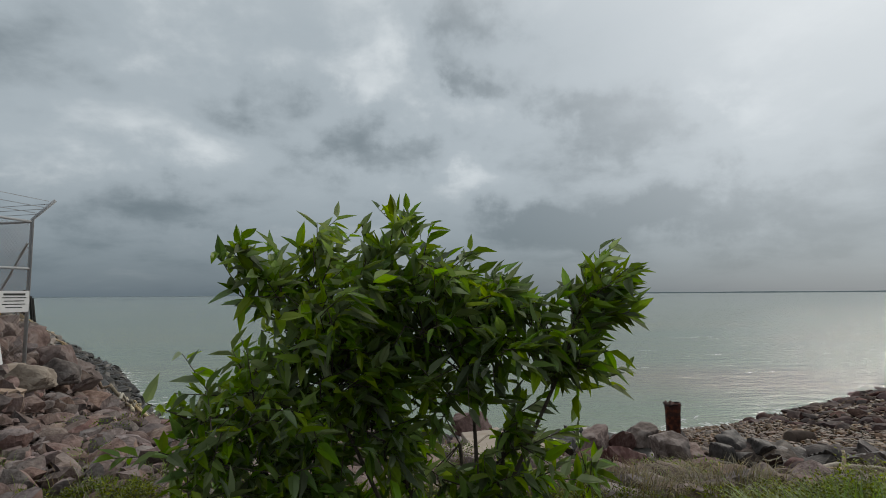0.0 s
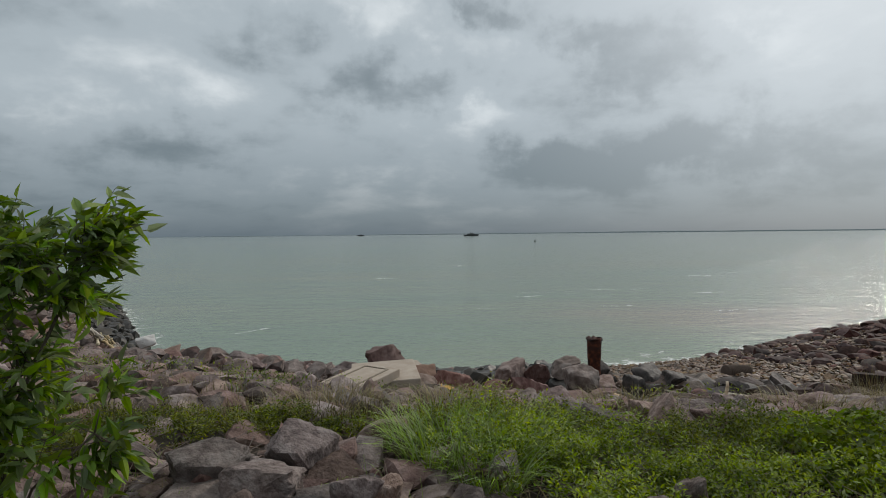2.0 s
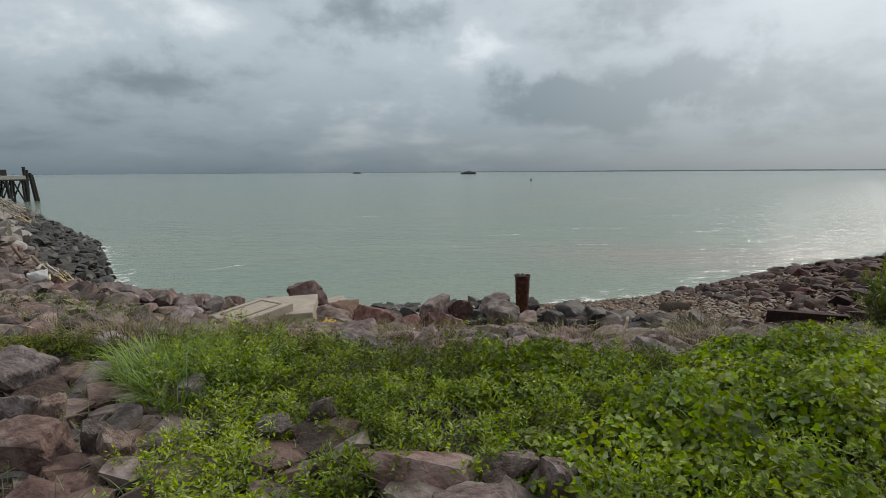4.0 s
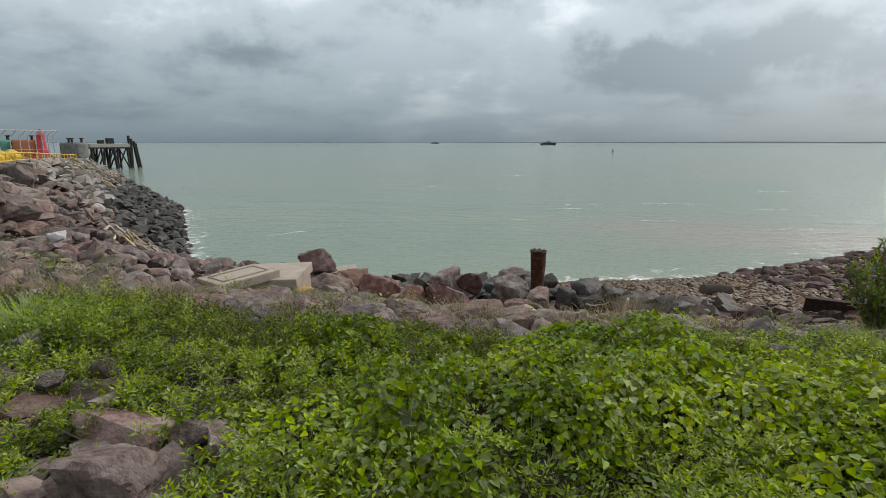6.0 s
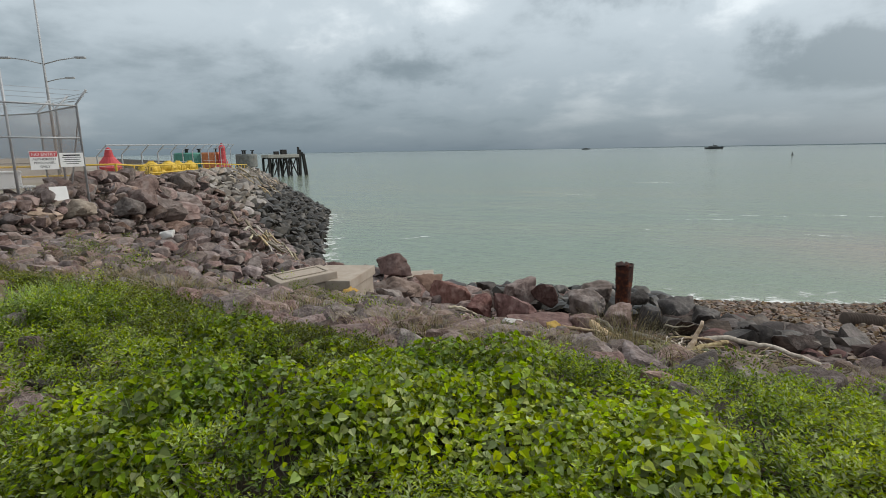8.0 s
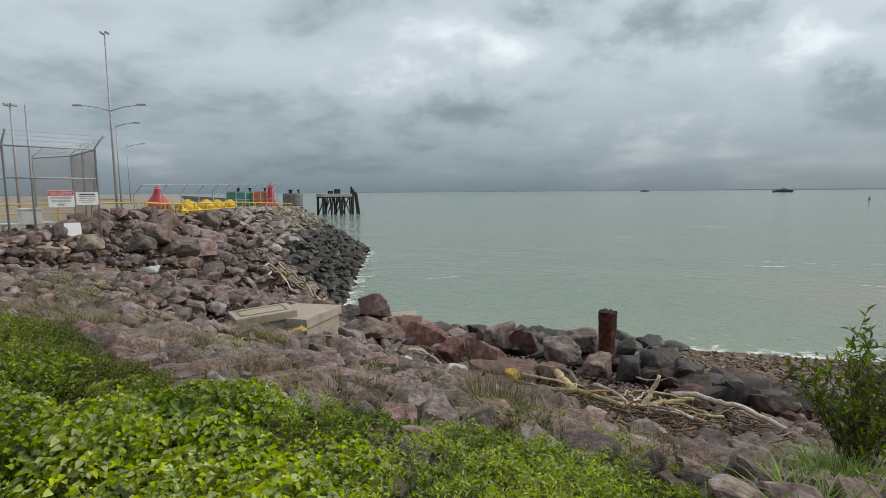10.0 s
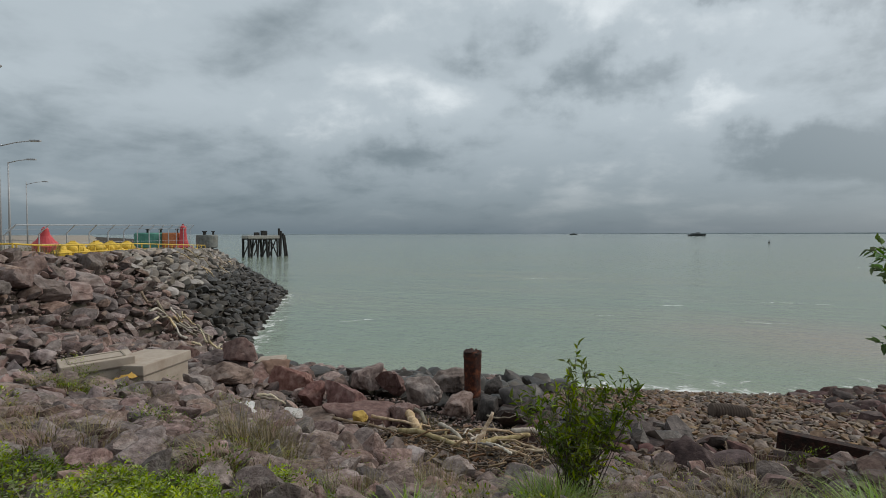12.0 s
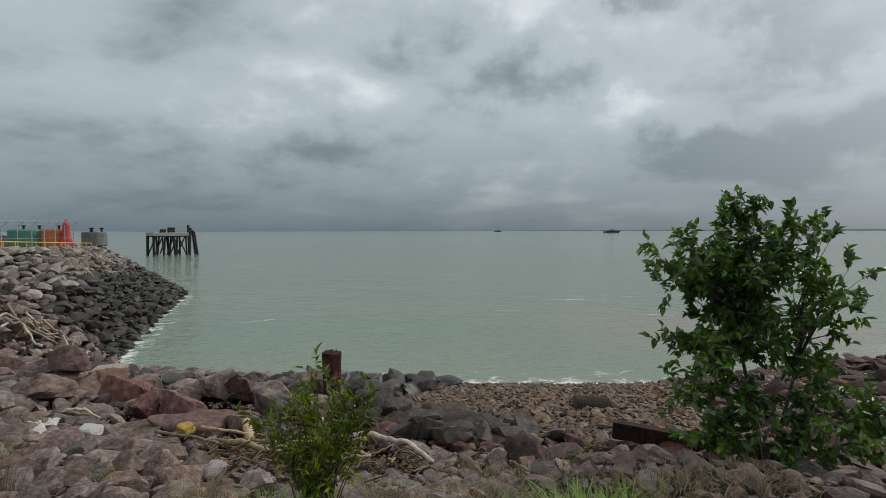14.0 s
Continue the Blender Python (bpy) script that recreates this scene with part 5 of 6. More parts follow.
    for cx, cy, rad, n, ln in ((6.85, 6.0, 0.34, 520, 0.7), (7.05, 6.2, 0.25, 240, 0.55), (8.15, 7.6, 0.3, 330, 0.5), (7.9, 7.9, 0.25, 200, 0.42), (5.9, 12.0, 0.25, 160, 0.35), (2.9, 9.6, 0.3, 220, 0.35), (7.2, 5.7, 0.3, 200, 0.3), (-0.5, 5.4, 0.5, 260, 0.3), (0.6, 5.2, 0.5, 260, 0.3),
                               (-1.6, 5.6, 0.5, 260, 0.3), (-0.6, 4.0, 0.5, 420, 0.25), (0.3, 4.1, 0.4, 340, 0.25), (-1.4, 4.3, 0.5, 340, 0.25), (10.8, 7.0, 0.4, 240, 0.3), (8.6, 5.3, 0.35, 200, 0.28), (3.2, 7.7, 0.25, 150, 0.3), (9.2, 8.3, 0.3, 150, 0.3), (11.6, 9.3, 0.5, 260, 0.4)):
        tuft(cx, cy, rad, n, ln, M_DRY, dry, (0.1, 0.7), 0.005)
    mats = "mat of flattened straw-coloured grass between stones"
    for cx, cy, rad, n, ln in ((8.6, 6.6, 0.5, 420, 0.26), (9.3, 6.2, 0.5, 380, 0.26), (10.6, 6.4, 0.55, 420, 0.28), (11.2, 7.2, 0.6, 420, 0.28), (12.7, 7.3, 0.5, 300, 0.2), (13.4, 7.6, 0.5, 300, 0.2), (9.9, 8.0, 0.5, 300, 0.3),
                               (7.6, 5.1, 0.45, 360, 0.25), (6.2, 4.5, 0.5, 360, 0.22), (5.0, 4.5, 0.5, 320, 0.22), (3.6, 4.7, 0.5, 300, 0.22), (2.0, 4.5, 0.5, 420, 0.26), (1.0, 4.3, 0.5, 460, 0.26), (2.5, 6.7, 0.4, 300, 0.28), (10.3, 10.8, 0.6, 300, 0.3)):
        tuft(cx, cy, rad, n, ln, M_DRY, mats, (0.5, 1.3), 0.006, lift=0.07)
    for cx, cy, rad, n, ln in ((-14.4, 15.8, 0.6, 260, 1.0), (-13.2, 14.3, 0.5, 200, 0.8)):
        tuft(cx, cy, rad, n, ln, M_DRY, "tuft of tall dry grass beside the yard's rail", (0.1, 0.5), 0.02)

    # thin cover of dry and green blades over the soil
    n = 34000
    x, y = r.uniform(-6, 14, n), r.uniform(0.8, 6.2, n)
    f = fbm(x, y, 0.7, 31.0) + 0.5 * fbm(x, y, 3.0, 37.0)
    keep = (f > -0.1) & (y < np.interp(x, *VEG_EDGE) + 0.9 + 0.8 * f)
    x, y = x[keep], y[keep]
    n = len(x)
    dryn = r.random(n) < 0.5
    for sel, mat, lab in ((dryn, M_DRY, "thin dry blades and stalks on the soil"), (~dryn, M_GRASS, "thin green blades on the soil")):
        P = np.stack([x[sel], y[sel], terrain(x[sel], y[sel])], 1)
        k = len(P)
        ob = blades("grass", P, r.uniform(0, 6.283, k), r.uniform(0.06, 0.22, k), r.uniform(0.2, 1.1, k), np.full(k, 0.005), mat)
        tagged(ob, lab, "grass", kind="stuff")

    # dead twigs lying about
    bm_v, bm_f, o = [], [], 0
    n = 7000
    x, y = r.uniform(-3, 13, n), r.uniform(1.0, 8.5, n)
    x[:2600], y[:2600] = r.uniform(-0.2, 4.6, 2600), r.uniform(1.2, 3.3, 2600)
    keep = (fbm(x, y, 0.8, 41.0) > 0.02) | bare_ground(x, y)
    x, y = x[keep], y[keep]
    n = len(x)
    a, L = r.uniform(0, 6.283, n), r.uniform(0.05, 0.3, n)
    z = terrain(x, y) + r.uniform(0.005, 0.09, n)
    P = np.stack([x, y, z], 1)
    d = np.stack([np.cos(a), np.sin(a), r.normal(0, 0.25, n)], 1) * L[:, None]
    s = np.stack([-np.sin(a), np.cos(a), np.zeros(n)], 1) * 0.0035
    up = np.array([0, 0, 0.005])
    v = np.stack([P - s, P + s, P + up, P + d - s * 0.5, P + d + s * 0.5, P + d + up * 0.6], 1).reshape(-1, 3)
    o = np.arange(n)[:, None] * 6
    q = np.concatenate([o + np.array([[0, 1, 4, 3]]), o + np.array([[1, 2, 5, 4]]), o + np.array([[2, 0, 3, 5]])])
    tagged(tri_object("twigs", v, q, M_TWIG), "dead grey-brown twigs scattered over soil and stones", "twigs", kind="stuff")


build_weeds()

# ---- foam ----


def foam_strip(line, widths, values, label):
    """A strip of foam: a line of points with a way outward, widths across and thickness at each."""
    V, UV, F = [], [], []
    m = len(widths)
    for (x, y, ox, oy) in line:
        for w, q in zip(widths, values):
            V.append((x + ox * w, y + oy * w, SEA + 0.02 + 0.03 * q))
            UV.append((0.0, q))
    n = len(line)
    for i in range(n - 1):
        for j in range(m - 1):
            a = i * m + j
            F.append((a, a + 1, a + m + 1, a + m))
    ob = mesh_object("foam", V, F, M_FOAM)
    lay = ob.data.uv_layers.new(name="UVMap")
    for lp in ob.data.loops:
        lay.data[lp.index].uv = UV[lp.vertex_index]
    ob.visible_shadow = False
    return tagged(ob, label, "foam", kind="stuff")


def build_foam():
    line = [(x, float(shore_y(x)) - 0.1 + 0.35 * noise.noise((x * 0.5, 0, 3)), -0.15, 0.99) for x in np.arange(2, 48, 0.5)]
    foam_strip(line, (-0.5, 0.0, 0.35, 0.9, 1.8, 3.2, 5.0), (0.46, 0.52, 0.42, 0.33, 0.28, 0.24, 0.05), "white broken foam along the shingle beach")
    line = []
    for s in np.arange(6, 43, 0.6):
        n = float(np.interp(s, (0, 20, 40), (6.0, 6.3, 7.2))) + 0.3 * noise.noise((s * 0.4, 0, 7))
        line.append((MOLE_A[0] + MOLE_D[0] * s + MOLE_N[0] * n, MOLE_A[1] + MOLE_D[1] * s + MOLE_N[1] * n, MOLE_N[0], MOLE_N[1]))
    foam_strip(line, (-0.4, 0.2, 0.8, 1.6, 3.0), (0.4, 0.44, 0.38, 0.3, 0.1), "white wash at the foot of the mole")
    for x, y, a, L, w in ((9.3, 55.5, 0.35, 5, 0.7), (12.5, 59.5, 0.1, 7, 0.6), (21, 62, 0.05, 8, 0.6), (17, 48, 0.1, 4, 0.5), (30, 58, 0.1, 5, 0.6), (5, 47, 0.1, 3, 0.4), (26, 45, 0.2, 4, 0.5), (38, 80, 0.1, 9, 0.9),
                          (-12, 37, 0.9, 4, 0.8), (-8, 80, 0.1, 6, 0.6), (2, 110, 0.1, 10, 0.9), (45, 130, 0.0, 14, 1.2)):
        line = []
        for u in np.linspace(-1, 1, 13):
            line.append((x + math.cos(a) * L * u / 2, y + math.sin(a) * L * u / 2 + 0.15 * math.sin(u * 5 + x), -math.sin(a) * (1.02 - u * u), math.cos(a) * (1.02 - u * u)))
        foam_strip(line, (-w / 2, 0, w / 2), (0.1, 0.5, 0.1), "short white streak of foam on open water")


build_foam()

# ---- fence and yard ----


def post_with_arm(t, x, y, z0, z1, ax, ay, name="post"):
    bm = bmesh.new()
    add_tube(bm, [(x, y, z0 - 0.2), (x, y, z1), (x + ax, y + ay, z1 + 0.36)], 0.03, 8)
    part(name, bm, M_GALV, t, smooth=True)


def mesh_panel(t, a, b, z0, z1, pitch=0.075):
    """Crossing diagonal wires between two posts."""
    L, h = math.hypot(b[0] - a[0], b[1] - a[1]), z1 - z0
    V, F = [], []
    ux, uy = (b[0] - a[0]) / L, (b[1] - a[1]) / L
    for sgn in (1, -1):
        c = -h
        while c < L:
            p0, p1 = max(c, 0), min(c + h, L)
            if p1 - p0 > 0.02:
                y0, y1 = p0 - c, p1 - c
                if sgn < 0:
                    y0, y1 = h - y0, h - y1
                o = len(V)
                for p, yy in ((p0, y0), (p1, y1)):
                    for k in range(3):
                        g = 2 * math.pi * k / 3
                        V.append((a[0] + ux * p - uy * 0.0028 * math.cos(g), a[1] + uy * p + ux * 0.0028 * math.cos(g), z0 + yy + 0.0028 * math.sin(g)))
                F += [(o + k, o + (k + 1) % 3, o + 3 + (k + 1) % 3, o + 3 + k) for k in range(3)]
            c += pitch
    mesh_object("wire_mesh", V, F, material("rusty_wire", [(0.26, 0.2, 0.17), (0.36, 0.29, 0.25)], 3, 0.8, 0.0), t)


def text_mesh(body, size, mat, parent, x, z, y=-0.012):
    cu = bpy.data.curves.new("lettering", "FONT")
    cu.body, cu.size, cu.align_x, cu.extrude = body, size, "CENTER", 0.001
    tmp = new("lettering", cu)
    me = bpy.data.meshes.new_from_object(tmp.evaluated_get(bpy.context.evaluated_depsgraph_get()))
    bpy.data.objects.remove(tmp)
    me.materials.clear()
    me.materials.append(mat)
    ob = new("lettering", me)
    ob.parent = parent
    ob.matrix_basis = pose(x, y, z, 90, 0, 0)
    return ob


def build_fence():
    t = thing("security_fence", pose(0, 0, 0), "rusty chain-link security fence with outward leaning barbed arms", "fence")
    front = [(-7.5, 9.5), (-7.78, 7.4), (-8.05, 5.3), (-8.4, 3.0), (-8.8, 0.5)]
    back = [(-7.5, 9.5), (-9.2, 9.95), (-10.9, 10.4), (-13.2, 10.2)]
    for i, (x, y) in enumerate(front):
        post_with_arm(t, x, y, 0.25, 2.82, 0.3, 0.12 if i == 0 else 0.0)
    for x, y in back[1:]:
        post_with_arm(t, x, y, 0.25, 2.82, 0.1, 0.32)
    for line, zs in ((front, (2.78, 1.95)), (back, (2.78,))):
        for (xa, ya), (xb, yb) in zip(line, line[1:]):
            for z in zs:
                bm = bmesh.new()
                add_cyl(bm, (xa, ya, z), (xb, yb, z), 0.022, 7)
                part("rail", bm, M_GALV, t, smooth=True)
            mesh_panel(t, (xa, ya), (xb, yb), 0.35, 2.78)
    for k in range(3):
        for line, ax, ay in ((front, 0.3, 0.0), (back, 0.1, 0.32)):
            bm = bmesh.new()
            u = 0.3 + 0.3 * k
            add_tube(bm, [(x + ax * u, y + ay * u, 2.82 + 0.36 * u) for x, y in line], 0.006, 4)
            part("barbed_wire", bm, M_GALV, t)
    bm = bmesh.new()
    add_tube(bm, [(-8.9, 9.85, 0.3), (-7.6, 9.55, 2.4)], 0.02, 6)
    part("brace", bm, M_GALV, t)
    bm = bmesh.new()
    add_box(bm, (-8.02, 4.9, 0.2), (0.2, 8.9, 0.3), 0.02, Matrix.Rotation(radians(-8), 4, "Z"))
    tagged(part("kerb", bm, M_CONC), "low weathered concrete kerb under the fence", "kerb", kind="structure")
    bm = bmesh.new()
    add_tube(bm, [(-7.85, 8.02, 0.1), (-7.83, 8.02, 3.9)], [0.035, 0.03], 8)
    tagged(part("pole", bm, M_GALV, smooth=True), "tall thin grey steel pole at the fence", "pole")
    # signs, facing the sea
    dark = material("sign_black", [(0.02, 0.02, 0.02), (0.04, 0.04, 0.04)], 4, 0.6, 0.0)
    turn = 90 - 7.6
    s = thing("warning_sign", pose(-7.59, 8.58, 1.38, 0, 0, turn), "white no-entry sign with a red band on the fence", "sign")
    bm = bmesh.new()
    add_box(bm, (0, 0, 0), (0.62, 0.012, 0.46), 0.003)
    part("board", bm, M_WHITE, s)
    bm = bmesh.new()
    add_box(bm, (0, -0.006, 0.155), (0.6, 0.006, 0.13), 0.001)
    part("red_band", bm, M_REDP, s, "red band with white letters")
    text_mesh("NO ENTRY", 0.11, M_WHITE, s, 0, 0.115)
    text_mesh("AUTHORISED", 0.085, dark, s, 0, 0.0, -0.009)
    text_mesh("PERSONNEL", 0.085, dark, s, 0, -0.09, -0.009)
    text_mesh("ONLY", 0.085, dark, s, 0, -0.185, -0.009)
    s = thing("notice_board", pose(-7.5, 9.2, 1.38, 0, 0, turn), "white notice with rows of small print on the fence", "sign")
    bm = bmesh.new()
    add_box(bm, (0, 0, 0), (0.56, 0.012, 0.36), 0.003)
    part("board", bm, M_WHITE, s)
    for i, (w, h) in enumerate(((0.4, 0.035), (0.44, 0.015), (0.36, 0.015), (0.42, 0.015), (0.3, 0.015))):
        bm = bmesh.new()
        add_box(bm, (0, -0.007, 0.12 - 0.055 * i), (w, 0.004, h))
        part("print_line", bm, dark, s)
    # bench, box and board by the fence
    g = 0.22
    t = thing("bench", pose(-8.6, 8.1, g, 0, 0, 84), "white plastic trestle bench behind the fence", "bench")
    bm = bmesh.new()
    add_box(bm, (0, 0, 0.48), (1.25, 0.36, 0.05), 0.012)
    part("seat", bm, M_WHITE, t)
    for sx in (-0.5, 0.5):
        for sy in (-0.13, 0.13):
            bm = bmesh.new()
            add_tube(bm, [(sx * 1.12, sy * 1.2, 0.0), (sx, sy, 0.46)], 0.025, 6)
            part("leg", bm, M_WHITE, t)
    t = thing("cool_box", pose(-8.6, 8.2, g + 0.505, 0, 0, 80), "white plastic box with a lid standing on the bench", "box")
    bm = bmesh.new()
    add_box(bm, (0, 0, 0.17), (0.5, 0.34, 0.34), 0.02)
    part("body", bm, M_WHITE, t)
    bm = bmesh.new()
    add_box(bm, (0, 0, 0.37), (0.53, 0.37, 0.06), 0.015)
    part("lid", bm, M_WHITE, t)
    bm = bmesh.new()
    add_box(bm, (0, 0, 0.26), (0.02, 0.4, 0.52), 0.004)
    ob = part("white_board", bm, M_WHITE)
    ob.matrix_basis = pose(-7.42, 8.75, 0.2, 0, -14, -10)
    tagged(ob, "small blank white board leaning on the fence", "board")


build_fence()


def crest(s, n=0.0, h=0.0):
    x, y = MOLE_A[0] + MOLE_D[0] * s + MOLE_N[0] * n, MOLE_A[1] + MOLE_D[1] * s + MOLE_N[1] * n
    return x, y, float(terrain(x, y)) + h


def build_yard_ground():
    ss, nn = np.concatenate([np.linspace(-3, 44, 40), np.geomspace(48, 500, 20)]), -np.concatenate([np.linspace(1.3, 12, 16), np.geomspace(13, 260, 24)])
    S, N = np.meshgrid(ss, nn)
    X, Y = MOLE_A[0] + MOLE_D[0] * S + MOLE_N[0] * N, MOLE_A[1] + MOLE_D[1] * S + MOLE_N[1] * N
    Z = terrain(X, Y) + 0.05
    k = len(ss)
    idx = np.arange(S.size).reshape(S.shape)
    quads = np.stack([idx[:-1, :-1], idx[1:, :-1], idx[1:, 1:], idx[:-1, 1:]], -1).reshape(-1, 4)
    ob = tri_object("yard_ground", np.stack([X, Y, Z], -1).reshape(-1, 3), quads, M_GRAVEL, smooth=True)
    tagged(ob, "pale dusty gravel of the fenced yard", "ground", kind="structure")


build_yard_ground()


def build_yard():
    # yellow handrail along the crest
    t = thing("handrail", pose(0, 0, 0), "yellow painted pipe handrail along the mole", "handrail")
    ss = np.arange(5.0, 44.0, 2.0)
    for s in ss:
        x, y, z = crest(s, -0.9)
        bm = bmesh.new()
        add_cyl(bm, (x, y, z - 0.1), (x, y, z + 0.74), 0.035, 6)
        part("post", bm, M_YEL, t)
    for h in (0.72, 0.36):
        bm = bmesh.new()
        add_tube(bm, [crest(s, -0.9, h) for s in ss], 0.035, 6)
        part("rail", bm, M_YEL, t)
    inner = [(-17.5, 6.5), (-16.8, 9.2), (-15.8, 12.0), (-13.9, 14.6)]
    for x, y in inner:
        bm = bmesh.new()
        z = float(terrain(x, y))
        add_cyl(bm, (x, y, z - 0.1), (x, y, z + 0.8), 0.035, 6)
        part("post", bm, M_YEL, t)
    for h in (0.78, 0.4):
        bm = bmesh.new()
        add_tube(bm, [(x, y, float(terrain(x, y)) + h) for x, y in inner], 0.035, 6)
        part("rail", bm, M_YEL, t)
    # wire fence with leaning arms further in
    t = thing("yard_fence", pose(0, 0, 0), "grey post-and-wire yard fence with leaning arms", "fence")
    pts = [crest(s, -2.6) for s in np.arange(8, 46, 3.0)]

    def top(x, y):
        return 1.48 + 0.0165 * (math.hypot(x - 8.5, y - 1.2) * 0.95)
    for x, y, z in pts:
        bm = bmesh.new()
        add_tube(bm, [(x, y, z), (x, y, top(x, y) - 0.45), (x + 0.25, y + 0.3, top(x, y))], 0.035, 6)
        part("post", bm, M_GALV, t)
    bm = bmesh.new()
    add_tube(bm, [(x + 0.25, y + 0.3, top(x, y)) for x, y, z in pts], 0.03, 5)
    part("top_wire", bm, M_GALV, t)
    for h in (2.2, 1.1):
        bm = bmesh.new()
        add_tube(bm, [(x, y, z + (top(x, y) - z) * h / 2.5) for x, y, z in pts], 0.012, 4)
        part("wire", bm, M_GALV, t)
    # yellow floats
    for i, (s, n, turn) in enumerate(((11.6, -1.9, 20), (12.9, -1.9, 60), (14.2, -2.0, 35), (15.5, -1.8, 80), (16.8, -1.9, 10), (18.1, -1.8, 50), (19.4, -1.9, 30), (20.8, -1.8, 70))):
        x, y, z = crest(s, n)
        if i == 0:
            t = thing("yellow_float", pose(x, y, z, 0, 0, turn), "yellow plastic buoy body stored in the yard", "buoy", "yellow floats in the yard")
            bm = bmesh.new()
            add_cone_stack(bm, [(0.0, 0.36), (0.04, 0.44), (0.36, 0.44), (0.42, 0.38), (0.48, 0.24), (0.72, 0.17), (0.76, 0.08)], 16)
            part("body", bm, M_YEL, t)
            for a in (0, 90, 180, 270):
                bm = bmesh.new()
                add_box(bm, (0.45 * math.cos(radians(a)), 0.45 * math.sin(radians(a)), 0.2), (0.07, 0.24, 0.3), 0.02, Matrix.Rotation(radians(a), 4, "Z"))
                part("fender", bm, M_YEL, t)
            first = t
        else:
            copy_thing(first, pose(x, y, z + (0.44 if i % 2 else 0), 88 if i % 2 else 0, 0, turn))

    def drum(name, x, y, z, r, h, mat, label, posts):
        t = thing(name, pose(x, y, z), label, "buoy", "large buoys in the yard")
        bm = bmesh.new()
        add_cone_stack(bm, [(0.4, r * 0.9), (0.5, r), (h - 0.15, r), (h, r * 0.94)], 24)
        part("hull", bm, mat, t)
        bm = bmesh.new()
        add_cone_stack(bm, [(0.0, r * 0.55), (0.45, r * 0.6)], 12)
        part("cradle", bm, M_TIMBER, t)
        for k in range(posts):
            a = k * 2.4 + 0.5
            bm = bmesh.new()
            px, py = r * 0.6 * math.cos(a), r * 0.6 * math.sin(a)
            add_cyl(bm, (px, py, h - 0.05), (px, py, h + 0.35), 0.1, 8)
            add_box(bm, (px, py, h + 0.38), (0.35, 0.22, 0.1), 0.02)
            part("bollard", bm, M_TIMBER, t)
    zz = -0.5
    drum("mooring_buoy", -44.8, 44.1, zz, 1.75, 2.15, M_GREEN, "big green steel mooring buoy stored in the yard", 4)
    drum("mooring_buoy", -42.5, 44.9, zz, 1.0, 2.15, M_ORANGE, "faded orange steel mooring buoy stored in the yard", 1)
    drum("mooring_buoy", -38.4, 46.2, zz, 1.15, 1.9, M_TANK, "grey steel mooring buoy stored in the yard", 3)
    t = thing("channel_marker", pose(-41.0, 45.2, zz), "tall red conical channel marker stored in the yard", "buoy", "large buoys in the yard")
    bm = bmesh.new()
    add_cone_stack(bm, [(0.0, 0.9), (0.5, 0.95), (0.75, 0.6), (1.4, 0.42), (2.3, 0.33), (2.75, 0.35), (2.95, 0.15)], 16)
    part("body", bm, M_REDP, t)
    bm = bmesh.new()
    add_cone_stack(bm, [(2.95, 0.1), (3.15, 0.1)], 8)
    part("lantern", bm, M_REDP, t)
    x, y, z = -27.4, 23.2, 0.2
    t = thing("channel_marker", pose(x, y, z, 8, 14, 0), "fat red conical channel marker lying in the yard", "buoy", "large buoys in the yard")
    bm = bmesh.new()
    add_cone_stack(bm, [(0.0, 0.7), (0.7, 0.74), (0.9, 0.55), (1.3, 0.28), (1.75, 0.18), (1.85, 0.08)], 16)
    part("body", bm, M_REDP, t)
    bm = bmesh.new()
    add_cone_stack(bm, [(0, 0.25), (0.35, 0.34), (0.5, 0.2)], 12)
    ob = part("red_float", bm, M_REDP)
    ob.matrix_basis = pose(-38.9, 46.9, -0.3)
    tagged(ob, "small faded red float beside a grey buoy", "buoy")

    def lamp(x, y, z, h, arm_h, span, name, label, top=True, both=True, turn=0.0):
        t = thing(name, pose(x, y, z, 0, 0, turn), label, "street lamp", "lamp posts of the yard")
        bm = bmesh.new()
        add_tube(bm, [(0, 0, 0), (0, 0, h)], [0.11, 0.055], 8)
        part("pole", bm, M_GALV, t, smooth=True)
        for sx in ((1, -1) if both else (1,)):
            bm = bmesh.new()
            add_tube(bm, [(0, 0, arm_h), (sx * span * 0.5, 0, arm_h + span * 0.13), (sx * span, 0, arm_h + span * 0.2)], 0.04, 6)
            part("arm", bm, M_GALV, t, smooth=True)
            bm = bmesh.new()
            add_box(bm, (sx * (span + 0.3), 0, arm_h + span * 0.2), (0.75, 0.26, 0.14), 0.04)
            part("lamp_head", bm, M_GALV, t)
        if top:
            for sx in (-1, 1):
                bm = bmesh.new()
                add_box(bm, (sx * 0.2, 0, h + 0.12), (0.16, 0.4, 0.2), 0.03, Matrix.Rotation(radians(sx * 35), 4, "Y"))
                part("camera_housing", bm, M_GALV, t)
    lamp(-36.0, 24.9, 0.0, 14.0, 8.1, 2.3, "street_lamp", "tall grey lamp post with two arms and cameras", turn=30)
    lamp(-45.1, 30.1, 0.0, 8.1, 8.0, 1.7, "street_lamp", "grey lamp post with a single raised arm", top=False, both=False, turn=30)
    lamp(-74.5, 47.1, 0.0, 9.0, 8.6, 2.2, "street_lamp", "distant grey lamp post with one arm", top=False, both=False, turn=30)
    t = thing("floodlight_mast", pose(-47.6, 22.6, 0), "grey mast with a cluster of floodlights", "street lamp", "lamp posts of the yard")
    bm = bmesh.new()
    add_tube(bm, [(0, 0, 0), (0, 0, 9.3)], [0.14, 0.08], 8)
    part("pole", bm, M_GALV, t, smooth=True)
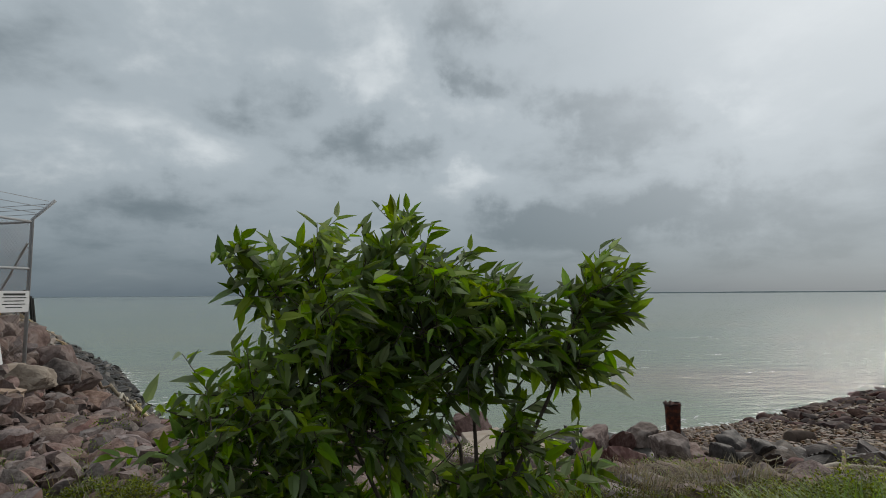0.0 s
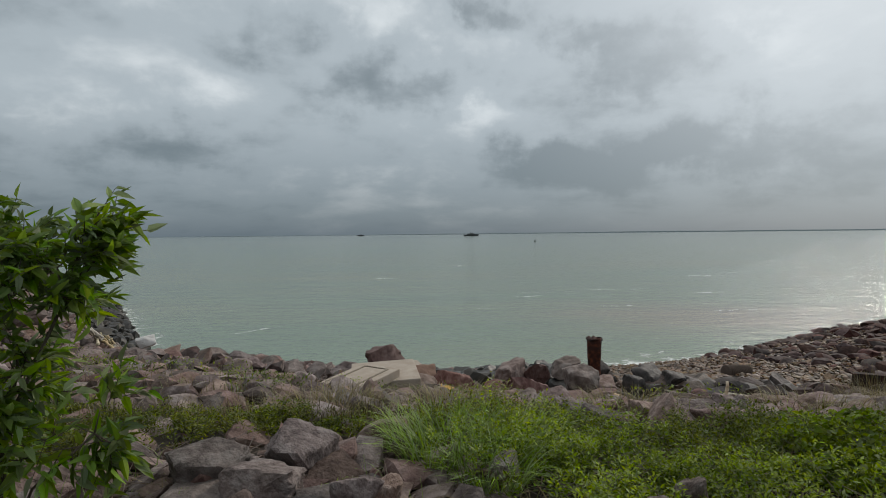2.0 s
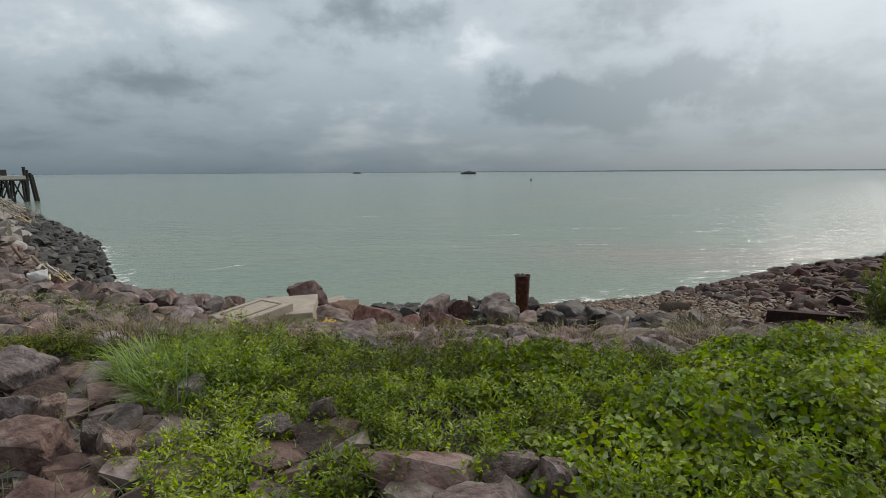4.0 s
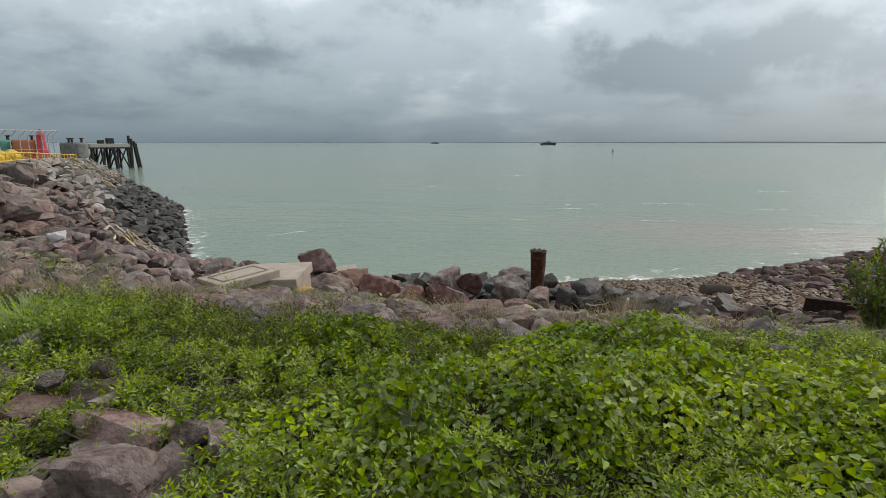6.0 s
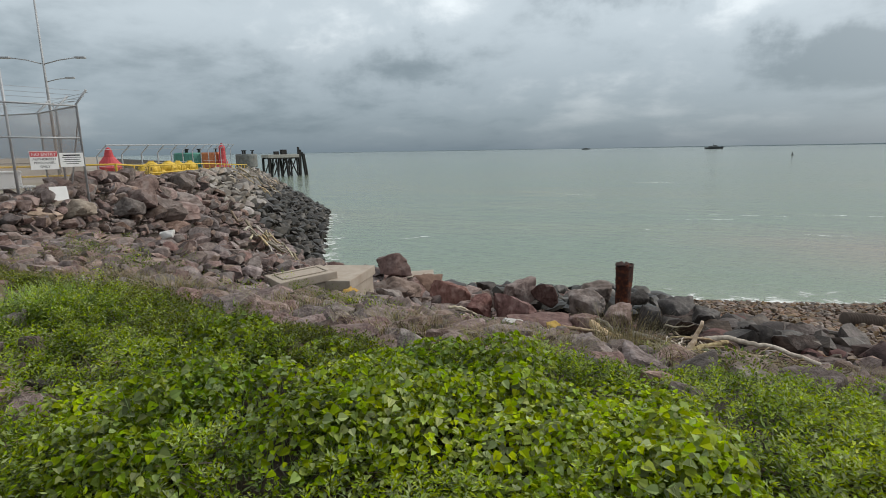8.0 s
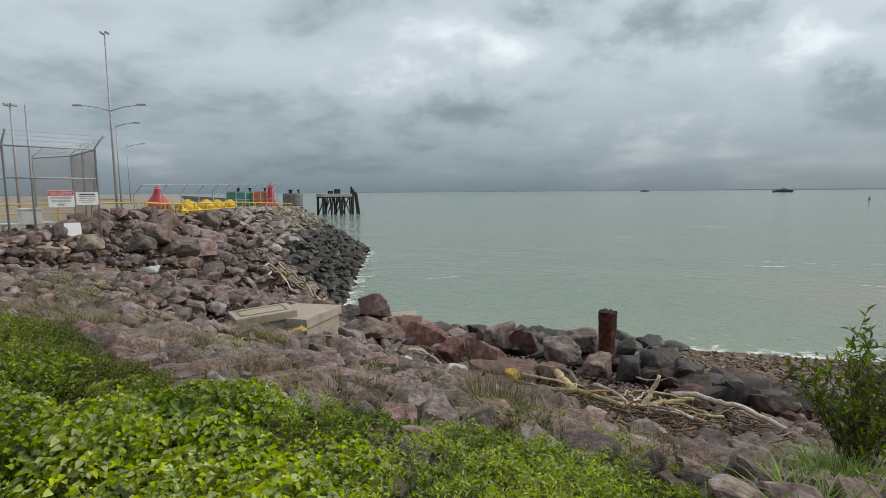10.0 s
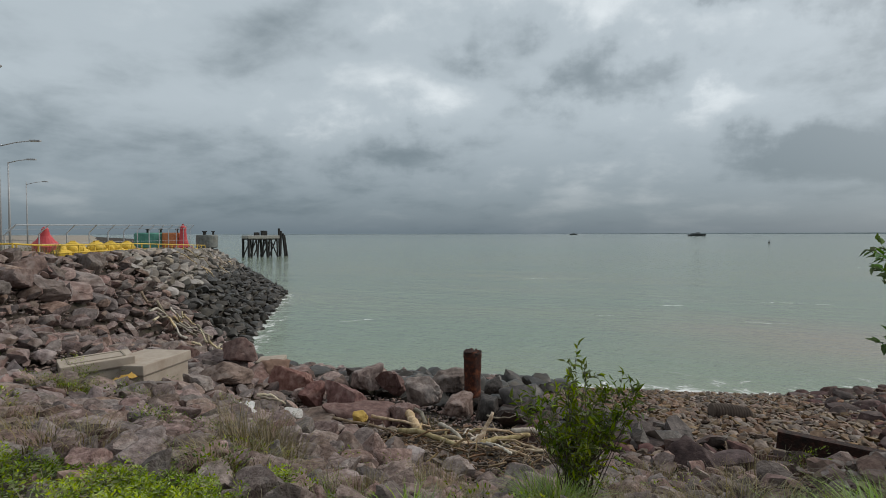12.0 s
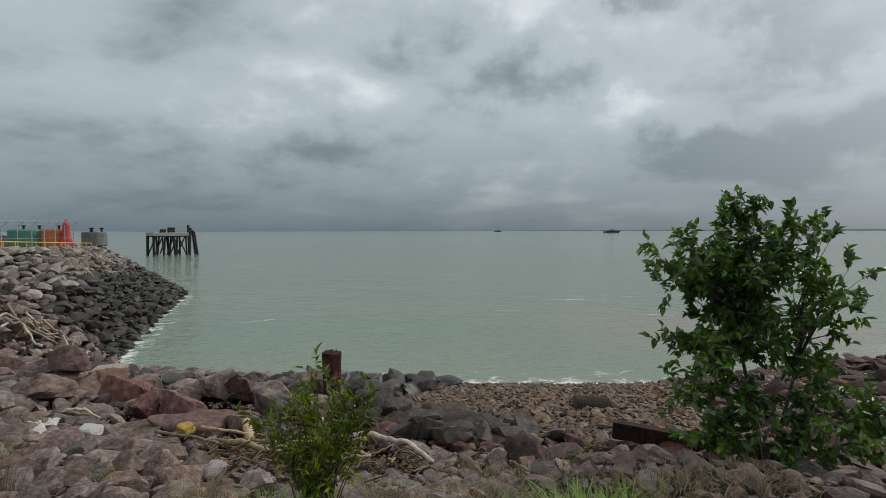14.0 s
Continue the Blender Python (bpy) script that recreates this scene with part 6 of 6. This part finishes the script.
    for k in range(4):
        bm = bmesh.new()
        add_box(bm, (0.35 * math.cos(k * 1.57), 0.35 * math.sin(k * 1.57), 9.3), (0.3, 0.3, 0.25), 0.05)
        part("floodlight", bm, M_GALV, t)


build_yard()

# ---- the dolphin off the mole ----


def build_dolphin():
    t = thing("jetty_dolphin", pose(-101.0, 123.5, SEA, 0, 0, 66), "old black timber dolphin with a concrete deck standing in water", "jetty")
    deck = 6.3
    bm = bmesh.new()
    add_box(bm, (-1.2, 0, deck - 0.45), (9.4, 5.0, 0.9), 0.06)
    part("deck", bm, material("stained_concrete", [(0.3, 0.285, 0.26), (0.44, 0.42, 0.39)], 0.8, 0.9, 0.3, 6), t)
    for i, x in enumerate((-5.6, -3.4, -2.6, -0.4, 0.6, 2.9)):
        for y in (-2.0, 2.0):
            bm = bmesh.new()
            dx = (0, 0.5, -0.7, 0.6, -0.6, 0.2)[i]
            add_cyl(bm, (x + dx, y * 1.1, -3), (x, y, deck - 0.8), 0.25 if i % 3 else 0.36, 7)
            part("leg", bm, M_TIMBER, t)
    for x0, x1 in ((-5.4, -3.4), (-2.4, -0.4), (0.4, 2.6), (2.8, 0.8)):
        for y in (-2.25, 2.25):
            bm = bmesh.new()
            add_cyl(bm, (x0, y, 0.3), (x1, y * 0.95, deck - 1.0), 0.17, 6)
            part("brace", bm, M_TIMBER, t)
    for y in (-2.3, 2.3):
        bm = bmesh.new()
        add_box(bm, (-1.2, y, deck - 1.05), (9.2, 0.3, 0.35), 0.04)
        part("cap_beam", bm, M_TIMBER, t)
    for x, lean, h in ((4.6, 0.2, 8.4), (5.2, -0.5, 7.6), (5.8, 1.0, 6.9), (6.2, 1.2, 6.4)):
        bm = bmesh.new()
        add_cyl(bm, (x + lean, 0, -3), (x - 0.1, 0, h), 0.36, 7)
        part("fender_pile", bm, M_TIMBER, t)
    for x, w, h in ((-2.4, 1.3, 0.9), (-0.2, 1.6, 1.4)):
        bm = bmesh.new()
        add_box(bm, (x, 0, deck + h / 2), (w, 1.2, h), 0.08)
        part("deck_box", bm, M_TIMBER, t)


build_dolphin()

# ---- boats, marker and the far shore ----


def boat(x, y, L, label, turn):
    t = thing("boat", pose(x, y, SEA, 0, 0, turn), label, "boat")
    hull = material("dark_hull", [(0.05, 0.055, 0.06), (0.08, 0.085, 0.09)], 0.3, 0.7, 0.0)
    up = material("grey_superstructure", [(0.14, 0.15, 0.16), (0.2, 0.21, 0.22)], 0.3, 0.7, 0.0)
    bm = bmesh.new()
    add_box(bm, (0, 0, L * 0.05), (L, L * 0.2, L * 0.1), L * 0.02)
    for v in bm.verts:
        if v.co.x > L * 0.4:
            v.co.y *= 0.3
            v.co.z += L * 0.03 * (v.co.z > 0)
    part("hull", bm, hull, t)
    bm = bmesh.new()
    add_box(bm, (-L * 0.05, 0, L * 0.135), (L * 0.5, L * 0.16, L * 0.07), L * 0.01)
    part("cabin", bm, up, t)
    bm = bmesh.new()
    add_box(bm, (L * 0.05, 0, L * 0.19), (L * 0.2, L * 0.13, L * 0.05), L * 0.01)
    part("wheelhouse", bm, up, t)
    bm = bmesh.new()
    add_cyl(bm, (-L * 0.05, 0, L * 0.2), (-L * 0.05, 0, L * 0.3), L * 0.008, 6)
    part("mast", bm, hull, t)


boat(50.0, 1350.0, 38.0, "low grey ferry on the open water", 8)
boat(-390.0, 2250.0, 32.0, "distant dark vessel near the horizon", 5)
t_ = thing("channel_buoy", pose(66, 411, SEA), "small dark navigation buoy on open water", "buoy")
_bm = bmesh.new()
add_cone_stack(_bm, [(0, 0.7), (0.5, 0.7), (0.7, 0.25), (1.7, 0.15), (2.0, 0.22), (2.2, 0.05)], 10)
part("float", _bm, M_TIMBER, t_)


def build_far_shore():
    V, F = [], []
    az = np.arange(-75, 76, 0.25)
    for i, a in enumerate(az):
        d = 4300 + 150 * noise.noise((a * 0.1, 0, 2))
        h = 3.5 + 4 * noise.noise((a * 0.12, 1, 0)) + 1.5 * noise.noise((a * 1.1, 4, 0))
        h += 3 * math.exp(-((a + 1) / 2.5) ** 2) + 5 * (1 / (1 + math.exp(-(a - 8) * 0.8)))
        h = max(h, 1.0)
        x, y = d * math.sin(radians(a)), d * math.cos(radians(a))
        k = 1.03
        V += [(x, y, SEA - 3), (x, y, SEA + h), (x * k, y * k, SEA + h), (x * k, y * k, SEA - 3)]
        if i:
            o = 4 * i
            F += [(o - 4, o, o + 1, o - 3), (o - 3, o + 1, o + 2, o - 2), (o - 2, o + 2, o + 3, o - 1)]
    # distance haze is painted in: woods coloured pale blue-grey, no real mist
    m = material("far_woods_painted_haze", [(0.4, 0.47, 0.52), (0.46, 0.53, 0.58)], 0.01, 1.0, 0.0)
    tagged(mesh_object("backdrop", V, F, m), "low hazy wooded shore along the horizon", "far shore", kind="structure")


build_far_shore()
